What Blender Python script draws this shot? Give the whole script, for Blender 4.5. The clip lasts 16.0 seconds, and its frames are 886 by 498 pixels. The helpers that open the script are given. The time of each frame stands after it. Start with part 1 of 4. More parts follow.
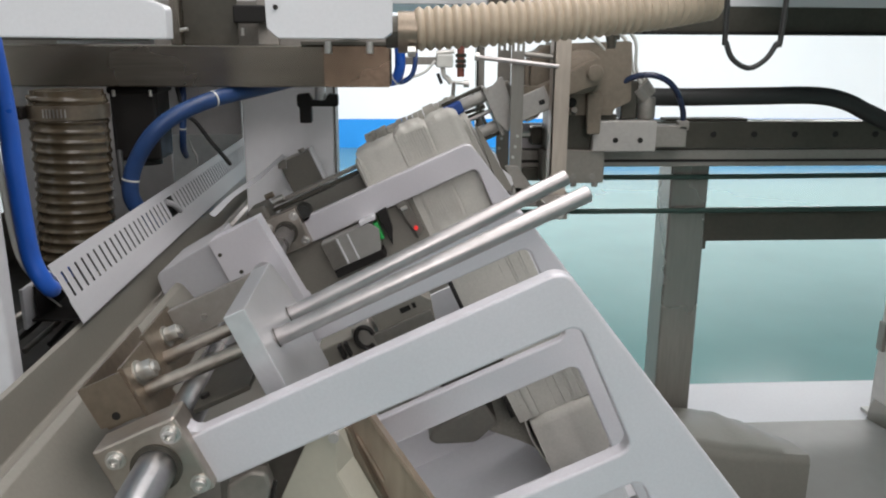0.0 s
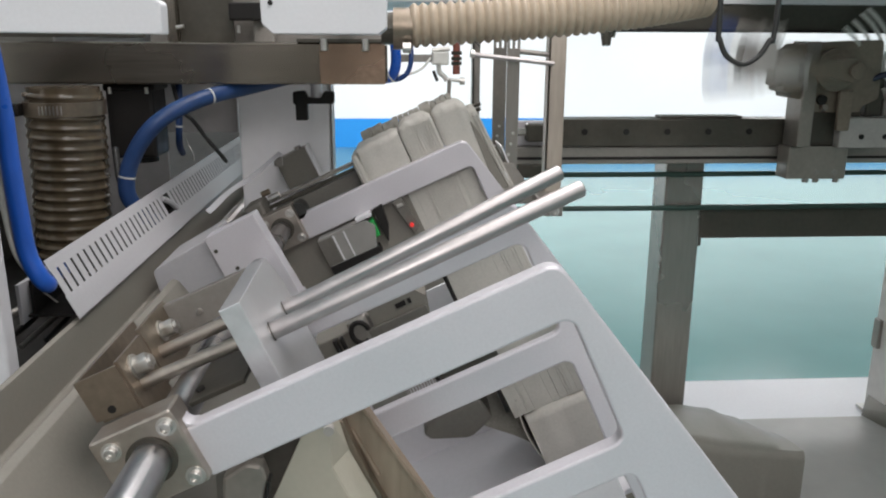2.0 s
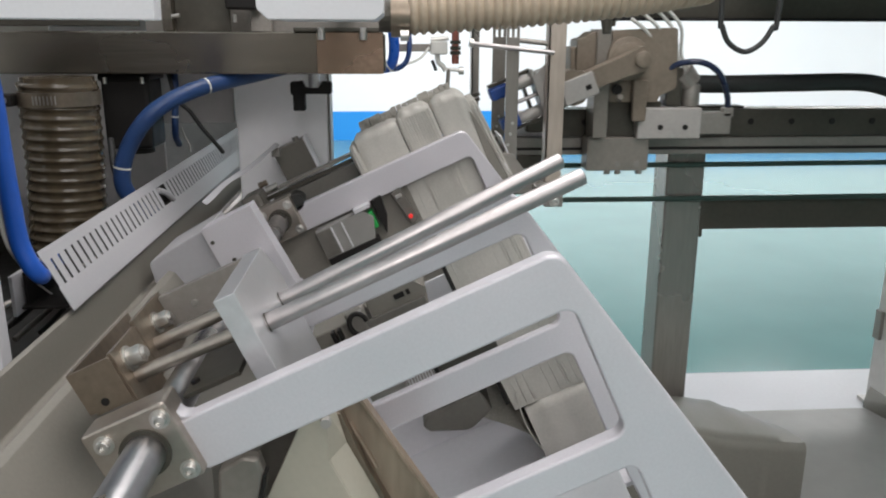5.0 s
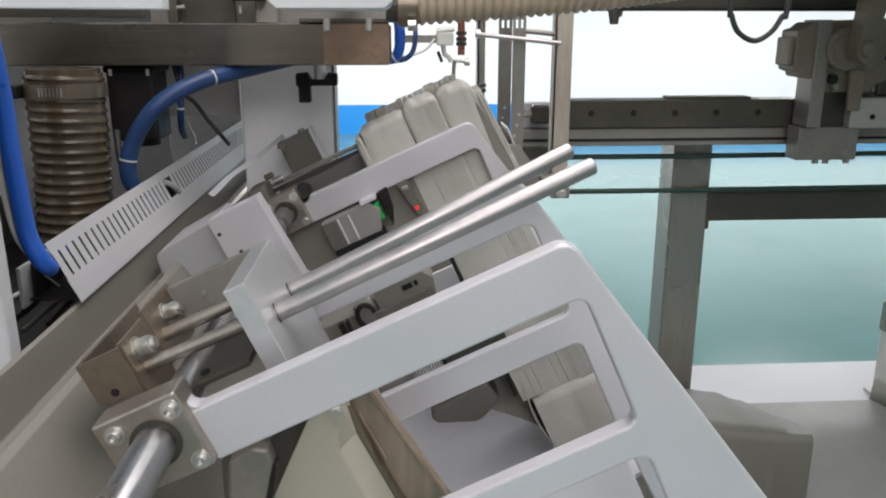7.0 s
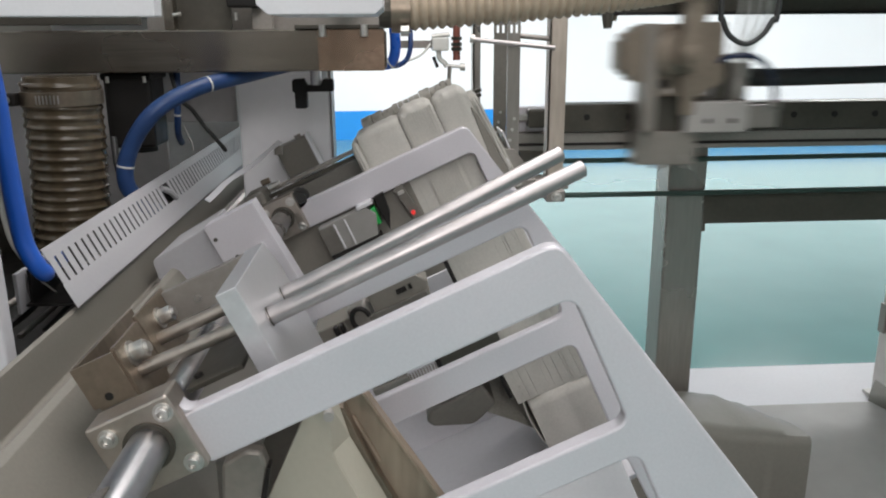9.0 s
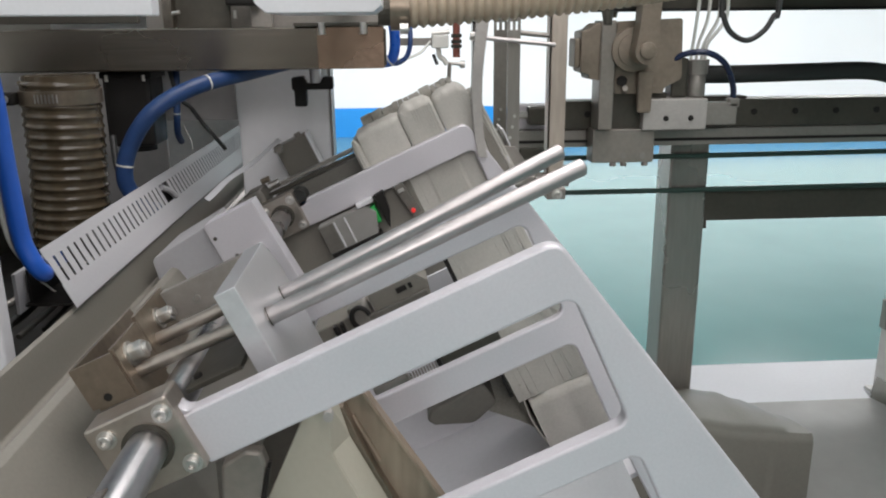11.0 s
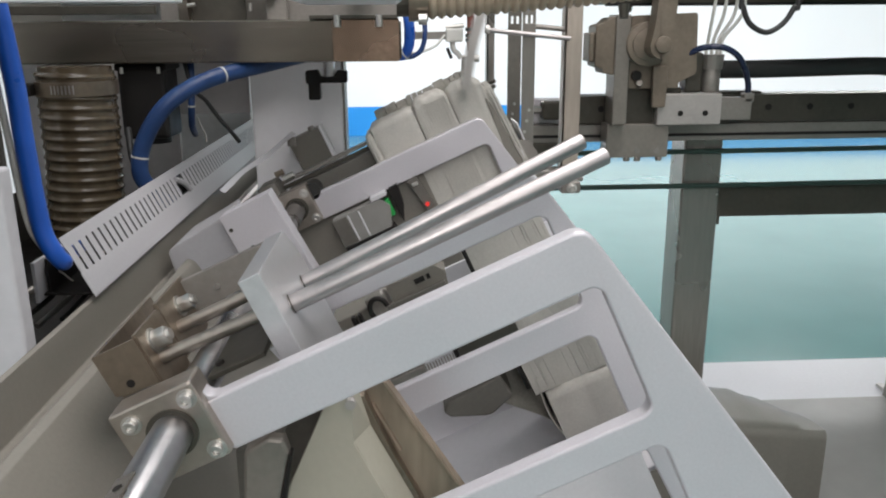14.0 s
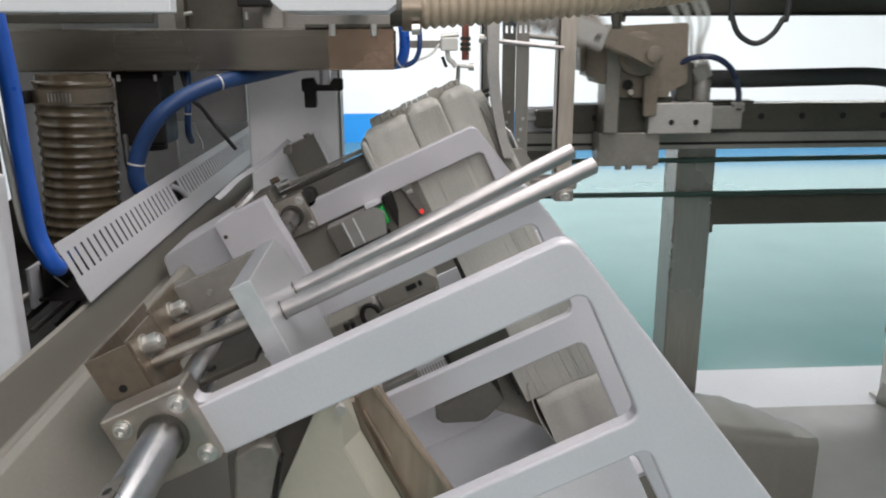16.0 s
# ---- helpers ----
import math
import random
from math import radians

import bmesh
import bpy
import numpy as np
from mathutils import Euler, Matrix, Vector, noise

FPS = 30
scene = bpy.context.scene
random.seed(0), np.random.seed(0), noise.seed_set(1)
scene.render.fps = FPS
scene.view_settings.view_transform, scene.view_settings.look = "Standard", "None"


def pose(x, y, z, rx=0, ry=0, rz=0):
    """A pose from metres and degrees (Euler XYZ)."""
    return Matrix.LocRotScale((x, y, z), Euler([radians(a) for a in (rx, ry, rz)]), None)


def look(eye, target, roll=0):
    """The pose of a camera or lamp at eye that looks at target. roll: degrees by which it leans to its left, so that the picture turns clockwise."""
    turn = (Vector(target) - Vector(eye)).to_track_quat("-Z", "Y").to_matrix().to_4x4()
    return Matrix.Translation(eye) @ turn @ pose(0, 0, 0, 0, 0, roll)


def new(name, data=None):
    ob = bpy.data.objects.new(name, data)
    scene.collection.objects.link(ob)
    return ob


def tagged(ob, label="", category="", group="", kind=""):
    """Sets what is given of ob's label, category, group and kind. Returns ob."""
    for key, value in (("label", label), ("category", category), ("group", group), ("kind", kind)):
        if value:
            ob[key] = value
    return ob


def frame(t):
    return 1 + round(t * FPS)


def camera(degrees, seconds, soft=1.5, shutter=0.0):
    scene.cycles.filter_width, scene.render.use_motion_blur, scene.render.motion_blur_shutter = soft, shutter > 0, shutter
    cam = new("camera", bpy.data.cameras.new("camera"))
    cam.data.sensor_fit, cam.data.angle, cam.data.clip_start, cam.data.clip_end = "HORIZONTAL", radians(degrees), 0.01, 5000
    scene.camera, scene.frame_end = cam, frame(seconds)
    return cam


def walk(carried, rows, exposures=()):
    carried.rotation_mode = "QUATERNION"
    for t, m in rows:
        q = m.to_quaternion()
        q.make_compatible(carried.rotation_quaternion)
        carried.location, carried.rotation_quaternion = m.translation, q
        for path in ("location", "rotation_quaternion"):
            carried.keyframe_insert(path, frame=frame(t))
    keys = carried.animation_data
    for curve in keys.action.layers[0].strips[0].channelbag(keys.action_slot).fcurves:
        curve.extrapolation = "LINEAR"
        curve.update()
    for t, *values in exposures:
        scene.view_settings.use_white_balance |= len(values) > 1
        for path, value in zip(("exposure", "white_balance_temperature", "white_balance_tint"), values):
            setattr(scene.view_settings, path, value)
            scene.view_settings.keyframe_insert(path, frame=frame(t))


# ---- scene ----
cam = camera(58.5, 16.0, soft=2.0, shutter=0.6)
PATH = [
    (0.0, pose(0.0015, -0.0076, 1.4641, 75.242, -0.297, -3.533)),
    (0.5, pose(0.0018, -0.0082, 1.4599, 75.457, -0.315, -3.590)),
    (1.0, pose(-0.0003, -0.0120, 1.4607, 75.523, -0.309, -3.686)),
    (1.5, pose(0.0009, -0.0091, 1.4635, 75.451, -0.327, -3.653)),
    (2.0, pose(0.0040, -0.0126, 1.4602, 75.230, -0.281, -3.722)),
    (2.5, pose(0.0006, -0.0188, 1.4621, 75.111, -0.266, -3.760)),
    (3.0, pose(0.0036, -0.0132, 1.4637, 75.046, -0.264, -3.805)),
    (3.5, pose(0.0069, -0.0080, 1.4590, 75.078, -0.261, -3.825)),
    (4.0, pose(0.0060, -0.0066, 1.4549, 74.977, -0.223, -3.799)),
    (6.5, pose(0.0055, 0.0025, 1.4534, 74.403, -0.064, -3.712)),
    (7.0, pose(0.0000, -0.0000, 1.4500, 74.300, -0.000, -3.600)),
    (7.5, pose(0.0032, -0.0044, 1.4522, 74.356, 0.088, -3.480)),
    (8.0, pose(0.0116, 0.0014, 1.4554, 74.459, 0.148, -3.492)),
    (8.5, pose(0.0109, -0.0016, 1.4517, 74.610, 0.304, -3.567)),
    (9.0, pose(0.0087, -0.0059, 1.4495, 74.682, 0.381, -3.570)),
    (11.5, pose(0.0106, -0.0018, 1.4506, 74.432, 0.595, -3.525)),
    (12.0, pose(0.0082, -0.0015, 1.4463, 74.444, 0.556, -3.543)),
    (12.5, pose(0.0037, -0.0044, 1.4447, 74.477, 0.506, -3.518)),
    (13.0, pose(0.0033, -0.0026, 1.4472, 74.490, 0.465, -3.427)),
    (13.5, pose(0.0034, 0.0055, 1.4426, 74.498, 0.452, -3.331)),
    (14.0, pose(-0.0057, -0.0020, 1.4405, 74.442, 0.419, -3.171)),
    (14.5, pose(-0.0029, -0.0076, 1.4453, 74.482, 0.402, -3.047)),
    (15.0, pose(0.0045, -0.0074, 1.4505, 74.609, 0.350, -3.027)),
    (15.5, pose(0.0057, -0.0073, 1.4421, 74.797, 0.330, -3.135)),
    (16.0, pose(0.0019, -0.0108, 1.4438, 74.917, 0.208, -3.199)),
]

walk(cam, PATH, exposures=[(0.0, 0.15), (16.0, 0.15)])

# ---- light: unseen area lamps added under the hall ceiling ----
world = bpy.data.worlds.new("hall_air")
scene.world = world
world.use_nodes = True
world.node_tree.nodes["Background"].inputs["Color"].default_value = (0.80, 0.90, 1.0, 1)
world.node_tree.nodes["Background"].inputs["Strength"].default_value = 0.25


def ceiling_lamp(x, y, power, sx=1.2, sy=3.6):
    data = bpy.data.lights.new("added_lamp", "AREA")
    data.shape, data.size, data.size_y, data.energy = "RECTANGLE", sx, sy, power
    data.color = (1.0, 0.932, 0.928)
    ob = new("added_lamp", data)
    ob.matrix_world = look((x, y, 3.22), (x, y, 0))
    return ob


# No lamp is in view; places and powers are picked for brightness.
LAMPS = [(0.4, -4.0, 125), (3.9, -4.0, 64), (6.0, 1.0, 50), (0.4, -1.2, 28), (0.6, 0.9, 64),
         (0.2, 7.5, 202), (4.5, 7.5, 190), (9.0, 7.5, 186)]
for lx, ly, power in LAMPS:
    ceiling_lamp(lx, ly, power)


# ---- materials ----
def material(name, base, rough=0.5, metal=0.0, vary=0.06, grain=60.0, stain=6.0, bump=0.05,
             stretch=(1, 1, 1), coat=0.0, trans=0.0, emit=None, emit_strength=0.0, rough_vary=0.08, spec=0.5):
    m = bpy.data.materials.new(name)
    m.use_nodes = True
    nt = m.node_tree
    nodes, links = nt.nodes, nt.links
    b = nodes["Principled BSDF"]
    b.inputs["Metallic"].default_value = metal
    b.inputs["Specular IOR Level"].default_value = spec
    b.inputs["Coat Weight"].default_value = coat
    b.inputs["Transmission Weight"].default_value = trans
    geo = nodes.new("ShaderNodeTexCoord")
    mp = nodes.new("ShaderNodeMapping")
    mp.inputs["Scale"].default_value = stretch
    links.new(geo.outputs["Object"], mp.inputs["Vector"])
    n1 = nodes.new("ShaderNodeTexNoise")
    n1.inputs["Scale"].default_value, n1.inputs["Detail"].default_value = grain, 6
    n2 = nodes.new("ShaderNodeTexNoise")
    n2.inputs["Scale"].default_value, n2.inputs["Detail"].default_value = stain, 4
    links.new(mp.outputs["Vector"], n1.inputs["Vector"])
    links.new(geo.outputs["Object"], n2.inputs["Vector"])
    add = nodes.new("ShaderNodeMath")
    add.operation = "ADD"
    links.new(n1.outputs["Fac"], add.inputs[0])
    links.new(n2.outputs["Fac"], add.inputs[1])
    rmp = nodes.new("ShaderNodeMapRange")
    rmp.inputs["From Min"].default_value, rmp.inputs["From Max"].default_value = 0.6, 1.4
    rmp.inputs["To Min"].default_value, rmp.inputs["To Max"].default_value = 1 - vary * 2, 1 + vary
    links.new(add.outputs[0], rmp.inputs["Value"])
    mul = nodes.new("ShaderNodeVectorMath")
    mul.operation = "SCALE"
    mul.inputs[0].default_value = base
    links.new(rmp.outputs["Result"], mul.inputs["Scale"])
    links.new(mul.outputs["Vector"], b.inputs["Base Color"])
    rr = nodes.new("ShaderNodeMapRange")
    rr.inputs["From Min"].default_value, rr.inputs["From Max"].default_value = 0.3, 0.7
    rr.inputs["To Min"].default_value = max(rough - rough_vary, 0.02)
    rr.inputs["To Max"].default_value = min(rough + rough_vary, 1.0)
    links.new(n2.outputs["Fac"], rr.inputs["Value"])
    links.new(rr.outputs["Result"], b.inputs["Roughness"])
    if bump:
        bp = nodes.new("ShaderNodeBump")
        bp.inputs["Strength"].default_value, bp.inputs["Distance"].default_value = bump, 0.001
        links.new(n1.outputs["Fac"], bp.inputs["Height"])
        links.new(bp.outputs["Normal"], b.inputs["Normal"])
    if emit:
        b.inputs["Emission Color"].default_value = (*emit, 1)
        b.inputs["Emission Strength"].default_value = emit_strength
    return m


ALU = material("blasted_aluminium", (0.61, 0.595, 0.625), 0.38, 0.38, 0.04, 400, 9, 0.04)
ALU_MILLED = material("milled_aluminium", (0.63, 0.63, 0.64), 0.36, 0.75, 0.06, 120, 12, 0.05, (1, 8, 1))
CHROME = material("polished_rod_steel", (0.48, 0.455, 0.45), 0.42, 1.0, 0.08, 90, 20, 0.02)
SHAFT = material("dark_ground_steel", (0.36, 0.355, 0.36), 0.3, 1.0, 0.08, 90, 20, 0.02)
CLAMP = material("warm_milled_steel", (0.40, 0.36, 0.315), 0.36, 0.9, 0.08, 140, 25, 0.05)
STAINLESS = material("brushed_stainless", (0.275, 0.247, 0.208), 0.25, 0.95, 0.14, 220, 5, 0.04, (0.05, 1, 1))
BRONZED = material("warm_stainless", (0.235, 0.195, 0.15), 0.36, 0.8, 0.12, 140, 18, 0.05)
GALV = material("galvanised_steel", (0.28, 0.264, 0.24), 0.45, 0.6, 0.08, 160, 14, 0.05)
BOLT = material("zinc_bolt", (0.60, 0.59, 0.56), 0.4, 1.0, 0.08, 300, 60, 0.03)
DARK_STEEL = material("dark_steel", (0.074, 0.069, 0.056), 0.42, 0.5, 0.10, 120, 16, 0.04)
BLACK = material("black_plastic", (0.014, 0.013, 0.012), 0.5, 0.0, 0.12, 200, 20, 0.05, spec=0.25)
RUBBER = material("black_rubber_hose", (0.018, 0.019, 0.018), 0.5, 0.0, 0.10, 200, 20, 0.05)
GREEN_CABLE = material("dark_green_cable", (0.016, 0.045, 0.035), 0.45, 0.0, 0.10, 200, 20, 0.05)
BLUE_TUBE = material("blue_pneumatic_tube", (0.012, 0.085, 0.42), 0.34, 0.0, 0.08, 60, 20, 0.02, coat=0.2)
BLUE_PAD = material("blue_silicone_pad", (0.014, 0.06, 0.26), 0.5, 0.0, 0.10, 150, 30, 0.05)
CLEAR_TUBE = material("clear_air_tube", (0.62, 0.62, 0.58), 0.2, 0.0, 0.05, 60, 20, 0.02, coat=0.3)
WHITE = material("white_powder_coat", (0.60, 0.60, 0.615), 0.42, 0.0, 0.03, 300, 4, 0.04)
GREY_SHEET = material("grey_painted_sheet", (0.20, 0.189, 0.163), 0.46, 0.1, 0.05, 260, 5, 0.04)
PVC = material("grey_slotted_trunking", (0.35, 0.35, 0.36), 0.5, 0.0, 0.03, 200, 8, 0.03)
PAPER = material("grey_moulded_fibre", (0.48, 0.468, 0.425), 0.85, 0.0, 0.07, 340, 26, 0.14)
# Darker fibre: the stack's rear edges, and a sheet that paints shade.
PAPER_DARK = material("dark_fibre_edge_shade", (0.30, 0.29, 0.255), 0.9, 0.0, 0.14, 300, 40, 0.3)
CREAM = material("cream_plastic_guard", (0.385, 0.37, 0.30), 0.4, 0.0, 0.03, 200, 6, 0.03)
HOSE_BEIGE = material("beige_corrugated_hose", (0.42, 0.345, 0.255), 0.5, 0.0, 0.08, 80, 9, 0.04, coat=0.15)
DUCT = material("smoky_corrugated_duct", (0.085, 0.066, 0.042), 0.22, 0.0, 0.25, 60, 10, 0.03, coat=0.35)
CASTING = material("grey_cast_motor", (0.15, 0.143, 0.125), 0.5, 0.35, 0.08, 160, 20, 0.06)
FLOOR = material("green_epoxy_floor", (0.128, 0.244, 0.238), 0.13, 0.0, 0.07, 1.6, 0.45, 0.0, spec=0.5, rough_vary=0.02)
WALL = material("white_wall_paint", (0.86, 0.87, 0.89), 0.6, 0.0, 0.02, 60, 0.8, 0.02)
BLUE_PAINT = material("blue_dado_paint", (0.02, 0.30, 0.80), 0.45, 0.0, 0.03, 50, 2, 0.02)
TABLE = material("white_table_plate", (0.70, 0.70, 0.73), 0.5, 0.0, 0.03, 120, 5, 0.03, rough_vary=0.03)
GREEN_PART = material("green_terminal", (0.015, 0.30, 0.06), 0.4, 0.0, 0.06, 200, 30, 0.02)
RED_GLOW = material("red_sensor_lens", (0.5, 0.02, 0.02), 0.3, 0.0, 0.05, 100, 30, 0.0,
                    emit=(1.0, 0.06, 0.05), emit_strength=0.4)
# Warm dark cast grey with random mottling.
CARRIAGE = material("mottled_cast_grey", (0.205, 0.172, 0.132), 0.5, 0.3, 0.12, 120, 22, 0.06)
CARRIAGE_PLATE = material("dull_carriage_plate", (0.25, 0.232, 0.205), 0.42, 0.5, 0.08, 140, 20, 0.04)
VALVE = material("light_valve_grey", (0.40, 0.385, 0.36), 0.45, 0.3, 0.06, 160, 20, 0.04)
# Darker copy of the blue tube colour, standing in for cabinet shade.
SHADED_BLUE = material("shaded_blue_tube", (0.013, 0.044, 0.14), 0.45, 0.0, 0.12, 60, 20, 0.02)
BROWN_STEEL = material("brown_tinted_stainless", (0.36, 0.285, 0.215), 0.42, 0.5, 0.2, 90, 14, 0.05, (1, 1, 0.15))
DARK_PANEL = material("dark_reflection_panel", (0.025, 0.023, 0.018), 0.9, 0.0, 0.15, 300, 12, 0.2)
SATIN = material("satin_steel_tube", (0.30, 0.285, 0.26), 0.3, 0.7, 0.10, 160, 5, 0.04, (1, 1, 0.1))
BEIGE_STEEL = material("beige_satin_steel", (0.44, 0.385, 0.325), 0.4, 0.3, 0.10, 140, 10, 0.05, (1, 1, 0.15))
COPPER = material("reddish_fitting", (0.35, 0.13, 0.10), 0.35, 0.6, 0.1, 150, 30, 0.03)

# ---- mesh helpers ----
TH = radians(24.4)
OX, OZ = -0.1744, 1.1601
TILT = Matrix.Translation((OX, 0, OZ)) @ Matrix.Rotation(-TH, 4, "Y")


def part(name, bm, mat, parent=None, label="", smooth=None):
    me = bpy.data.meshes.new(name)
    bmesh.ops.recalc_face_normals(bm, faces=bm.faces)
    bm.to_mesh(me)
    bm.free()
    me.materials.append(mat)
    if smooth:
        me.shade_smooth()
        me.set_sharp_from_angle(angle=radians(smooth))
    ob = new(name, me)
    if parent:
        ob.parent = parent
    if label:
        ob["label"] = label
    return ob


def thing(name, label, category, group="", kind="", m=None):
    ob = new(name)
    ob.empty_display_size = 0.05
    if m is not None:
        ob.matrix_world = m
    return tagged(ob, label, category, group, kind)


def bevel(bm, off, seg=2, angle=35):
    es = [e for e in bm.edges if len(e.link_faces) == 2 and e.calc_face_angle(0) > radians(angle)]
    if es and off:
        bmesh.ops.bevel(bm, geom=es, offset=off, segments=seg, affect="EDGES", profile=0.5, clamp_overlap=True)


def box(x0, x1, y0, y1, z0, z1, bev=0.001, bm=None, m=None, seg=2):
    own = bmesh.new()
    mat = Matrix.Translation(((x0 + x1) / 2, (y0 + y1) / 2, (z0 + z1) / 2)) @ Matrix.Diagonal((x1 - x0, y1 - y0, z1 - z0, 1))
    bmesh.ops.create_cube(own, size=1, matrix=mat)
    bevel(own, bev, seg)
    return merge(bm, own, m)


def merge(bm, own, m=None):
    if m is not None:
        bmesh.ops.transform(own, matrix=m, verts=own.verts)
    if bm is None:
        return own
    me = bpy.data.meshes.new("tmp")
    own.to_mesh(me)
    own.free()
    bm.from_mesh(me)
    bpy.data.meshes.remove(me)
    return bm


def prism(points, y0, y1, bev=0.001, bm=None, m=None, seg=2):
    """A flat outline in (x, z), drawn out along y."""
    own = bmesh.new()
    vs = [own.verts.new((p[0], y0, p[1])) for p in points]
    f = own.faces.new(vs)
    r = bmesh.ops.extrude_face_region(own, geom=[f])
    bmesh.ops.translate(own, vec=(0, y1 - y0, 0), verts=[g for g in r["geom"] if isinstance(g, bmesh.types.BMVert)])
    bmesh.ops.recalc_face_normals(own, faces=own.faces)
    bevel(own, bev, seg, 50)
    return merge(bm, own, m)


def fillet(points, seg=5):
    """Corner points (x, z, radius) to an outline with rounded corners."""
    out, n = [], len(points)
    for i, (x, z, r) in enumerate(points):
        p = Vector((x, z))
        if not r:
            out.append((x, z))
            continue
        a = (Vector(points[i - 1][:2]) - p).normalized()
        b = (Vector(points[(i + 1) % n][:2]) - p).normalized()
        half = a.angle(b) / 2
        d = r / math.tan(half)
        c = p + (a + b).normalized() * (r / math.sin(half))
        s, e = p + a * d - c, p + b * d - c
        turn = s.angle_signed(e)
        for k in range(seg + 1):
            q = s.copy()
            q.rotate(Matrix.Rotation(-turn * k / seg, 2))
            out.append(tuple(c + q))
    return out


def cyl(a, b, r, bm=None, seg=24, r2=None, bev=0.0):
    own = bmesh.new()
    a, b = Vector(a), Vector(b)
    d = b - a
    m = Matrix.Translation((a + b) / 2) @ d.to_track_quat("Z", "Y").to_matrix().to_4x4()
    bmesh.ops.create_cone(own, cap_ends=True, segments=seg, radius1=r, radius2=r if r2 is None else r2, depth=d.length, matrix=m)
    if bev:
        bevel(own, bev, 2, 50)
    return merge(bm, own)


def smooth_path(points, n=8):
    """Catmull-Rom through the points."""
    ps = [Vector(p) for p in points]
    ps = [ps[0] * 2 - ps[1]] + ps + [ps[-1] * 2 - ps[-2]]
    out = []
    for i in range(1, len(ps) - 2):
        p0, p1, p2, p3 = ps[i - 1:i + 3]
        for k in range(n):
            t = k / n
            out.append(0.5 * (2 * p1 + (p2 - p0) * t + (2 * p0 - 5 * p1 + 4 * p2 - p3) * t * t + (3 * p1 - p0 - 3 * p2 + p3) * t ** 3))
    out.append(ps[-2])
    return out


def tube(points, radius, bm=None, seg=12, n=8, ribs=0, rib=0.0, straight=False):
    """A round tube along a path; with ribs, a corrugated one."""
    own = bmesh.new()
    path = [Vector(p) for p in points] if straight else smooth_path(points, n)
    if ribs:
        lens = [0.0]
        for i in range(1, len(path)):
            lens.append(lens[-1] + (path[i] - path[i - 1]).length)
        full, dense, total = [], [], ribs * 6
        j = 0
        for k in range(total + 1):
            s = lens[-1] * k / total
            while j < len(path) - 2 and lens[j + 1] < s:
                j += 1
            f = (s - lens[j]) / max(lens[j + 1] - lens[j], 1e-9)
            full.append(path[j].lerp(path[j + 1], f))
            dense.append(radius + rib * (0.5 - 0.5 * math.cos(2 * math.pi * k / 6)) ** 0.7)
        path, radii = full, dense
    else:
        radii = [radius] * len(path)
    rings, up = [], None
    for i, p in enumerate(path):
        d = (path[min(i + 1, len(path) - 1)] - path[max(i - 1, 0)]).normalized()
        if up is None:
            up = d.orthogonal().normalized()
        up = (up - d * up.dot(d)).normalized()
        side = d.cross(up)
        rings.append([own.verts.new(p + radii[i] * (math.cos(2 * math.pi * k / seg) * up + math.sin(2 * math.pi * k / seg) * side)) for k in range(seg)])
    for r0, r1 in zip(rings, rings[1:]):
        for k in range(seg):
            own.faces.new((r0[k], r0[(k + 1) % seg], r1[(k + 1) % seg], r1[k]))
    own.faces.new(rings[0][::-1])
    own.faces.new(rings[-1])
    return merge(bm, own)


def spiral_hose(points, radius, rib, pitch, seg=40, steps=9):
    """A thin hose wall drawn over a wire helix of the given pitch."""
    bm = bmesh.new()
    path = smooth_path(points, 24)
    lens = [0.0]
    for a, b in zip(path, path[1:]):
        lens.append(lens[-1] + (b - a).length)
    n, j, rings = int(lens[-1] / pitch * steps), 0, []
    for i in range(n + 1):
        s = lens[-1] * i / n
        while j < len(path) - 2 and lens[j + 1] < s:
            j += 1
        c = path[j].lerp(path[j + 1], (s - lens[j]) / max(lens[j + 1] - lens[j], 1e-9))
        ring = []
        for k in range(seg):
            a = 2 * math.pi * k / seg
            ph = (s / pitch + k / seg) % 1.0
            lift = max(0.0, 1 - abs(ph - 0.5) / 0.30)
            sag = 0.0011 * noise.noise(Vector((math.cos(a) * 2, math.sin(a) * 2, s * 45)))
            r = radius + rib * lift + sag
            ring.append(bm.verts.new(c + Vector((r * math.cos(a), r * math.sin(a), 0))))
        rings.append(ring)
    for r0, r1 in zip(rings, rings[1:]):
        for k in range(seg):
            bm.faces.new((r0[k], r0[(k + 1) % seg], r1[(k + 1) % seg], r1[k]))
    bm.faces.new(rings[0][::-1])
    bm.faces.new(rings[-1])
    return bm


def grid_shell(rows, off):
    """A curved sheet through rows of points, given thickness by the offset."""
    bm, off = bmesh.new(), Vector(off)
    lo = [[bm.verts.new(p) for p in r] for r in rows]
    hi = [[bm.verts.new(Vector(p) + off) for p in r] for r in rows]
    n, m = len(rows), len(rows[0])
    for i in range(n - 1):
        for j in range(m - 1):
            bm.faces.new((lo[i][j], lo[i][j + 1], lo[i + 1][j + 1], lo[i + 1][j]))
            bm.faces.new((hi[i][j], hi[i + 1][j], hi[i + 1][j + 1], hi[i][j + 1]))
    for i in range(n - 1):
        for j in (0, m - 1):
            bm.faces.new((lo[i][j], lo[i + 1][j], hi[i + 1][j], hi[i][j]))
    for j in range(m - 1):
        for i in (0, n - 1):
            bm.faces.new((lo[i][j], lo[i][j + 1], hi[i][j + 1], hi[i][j]))
    return bm


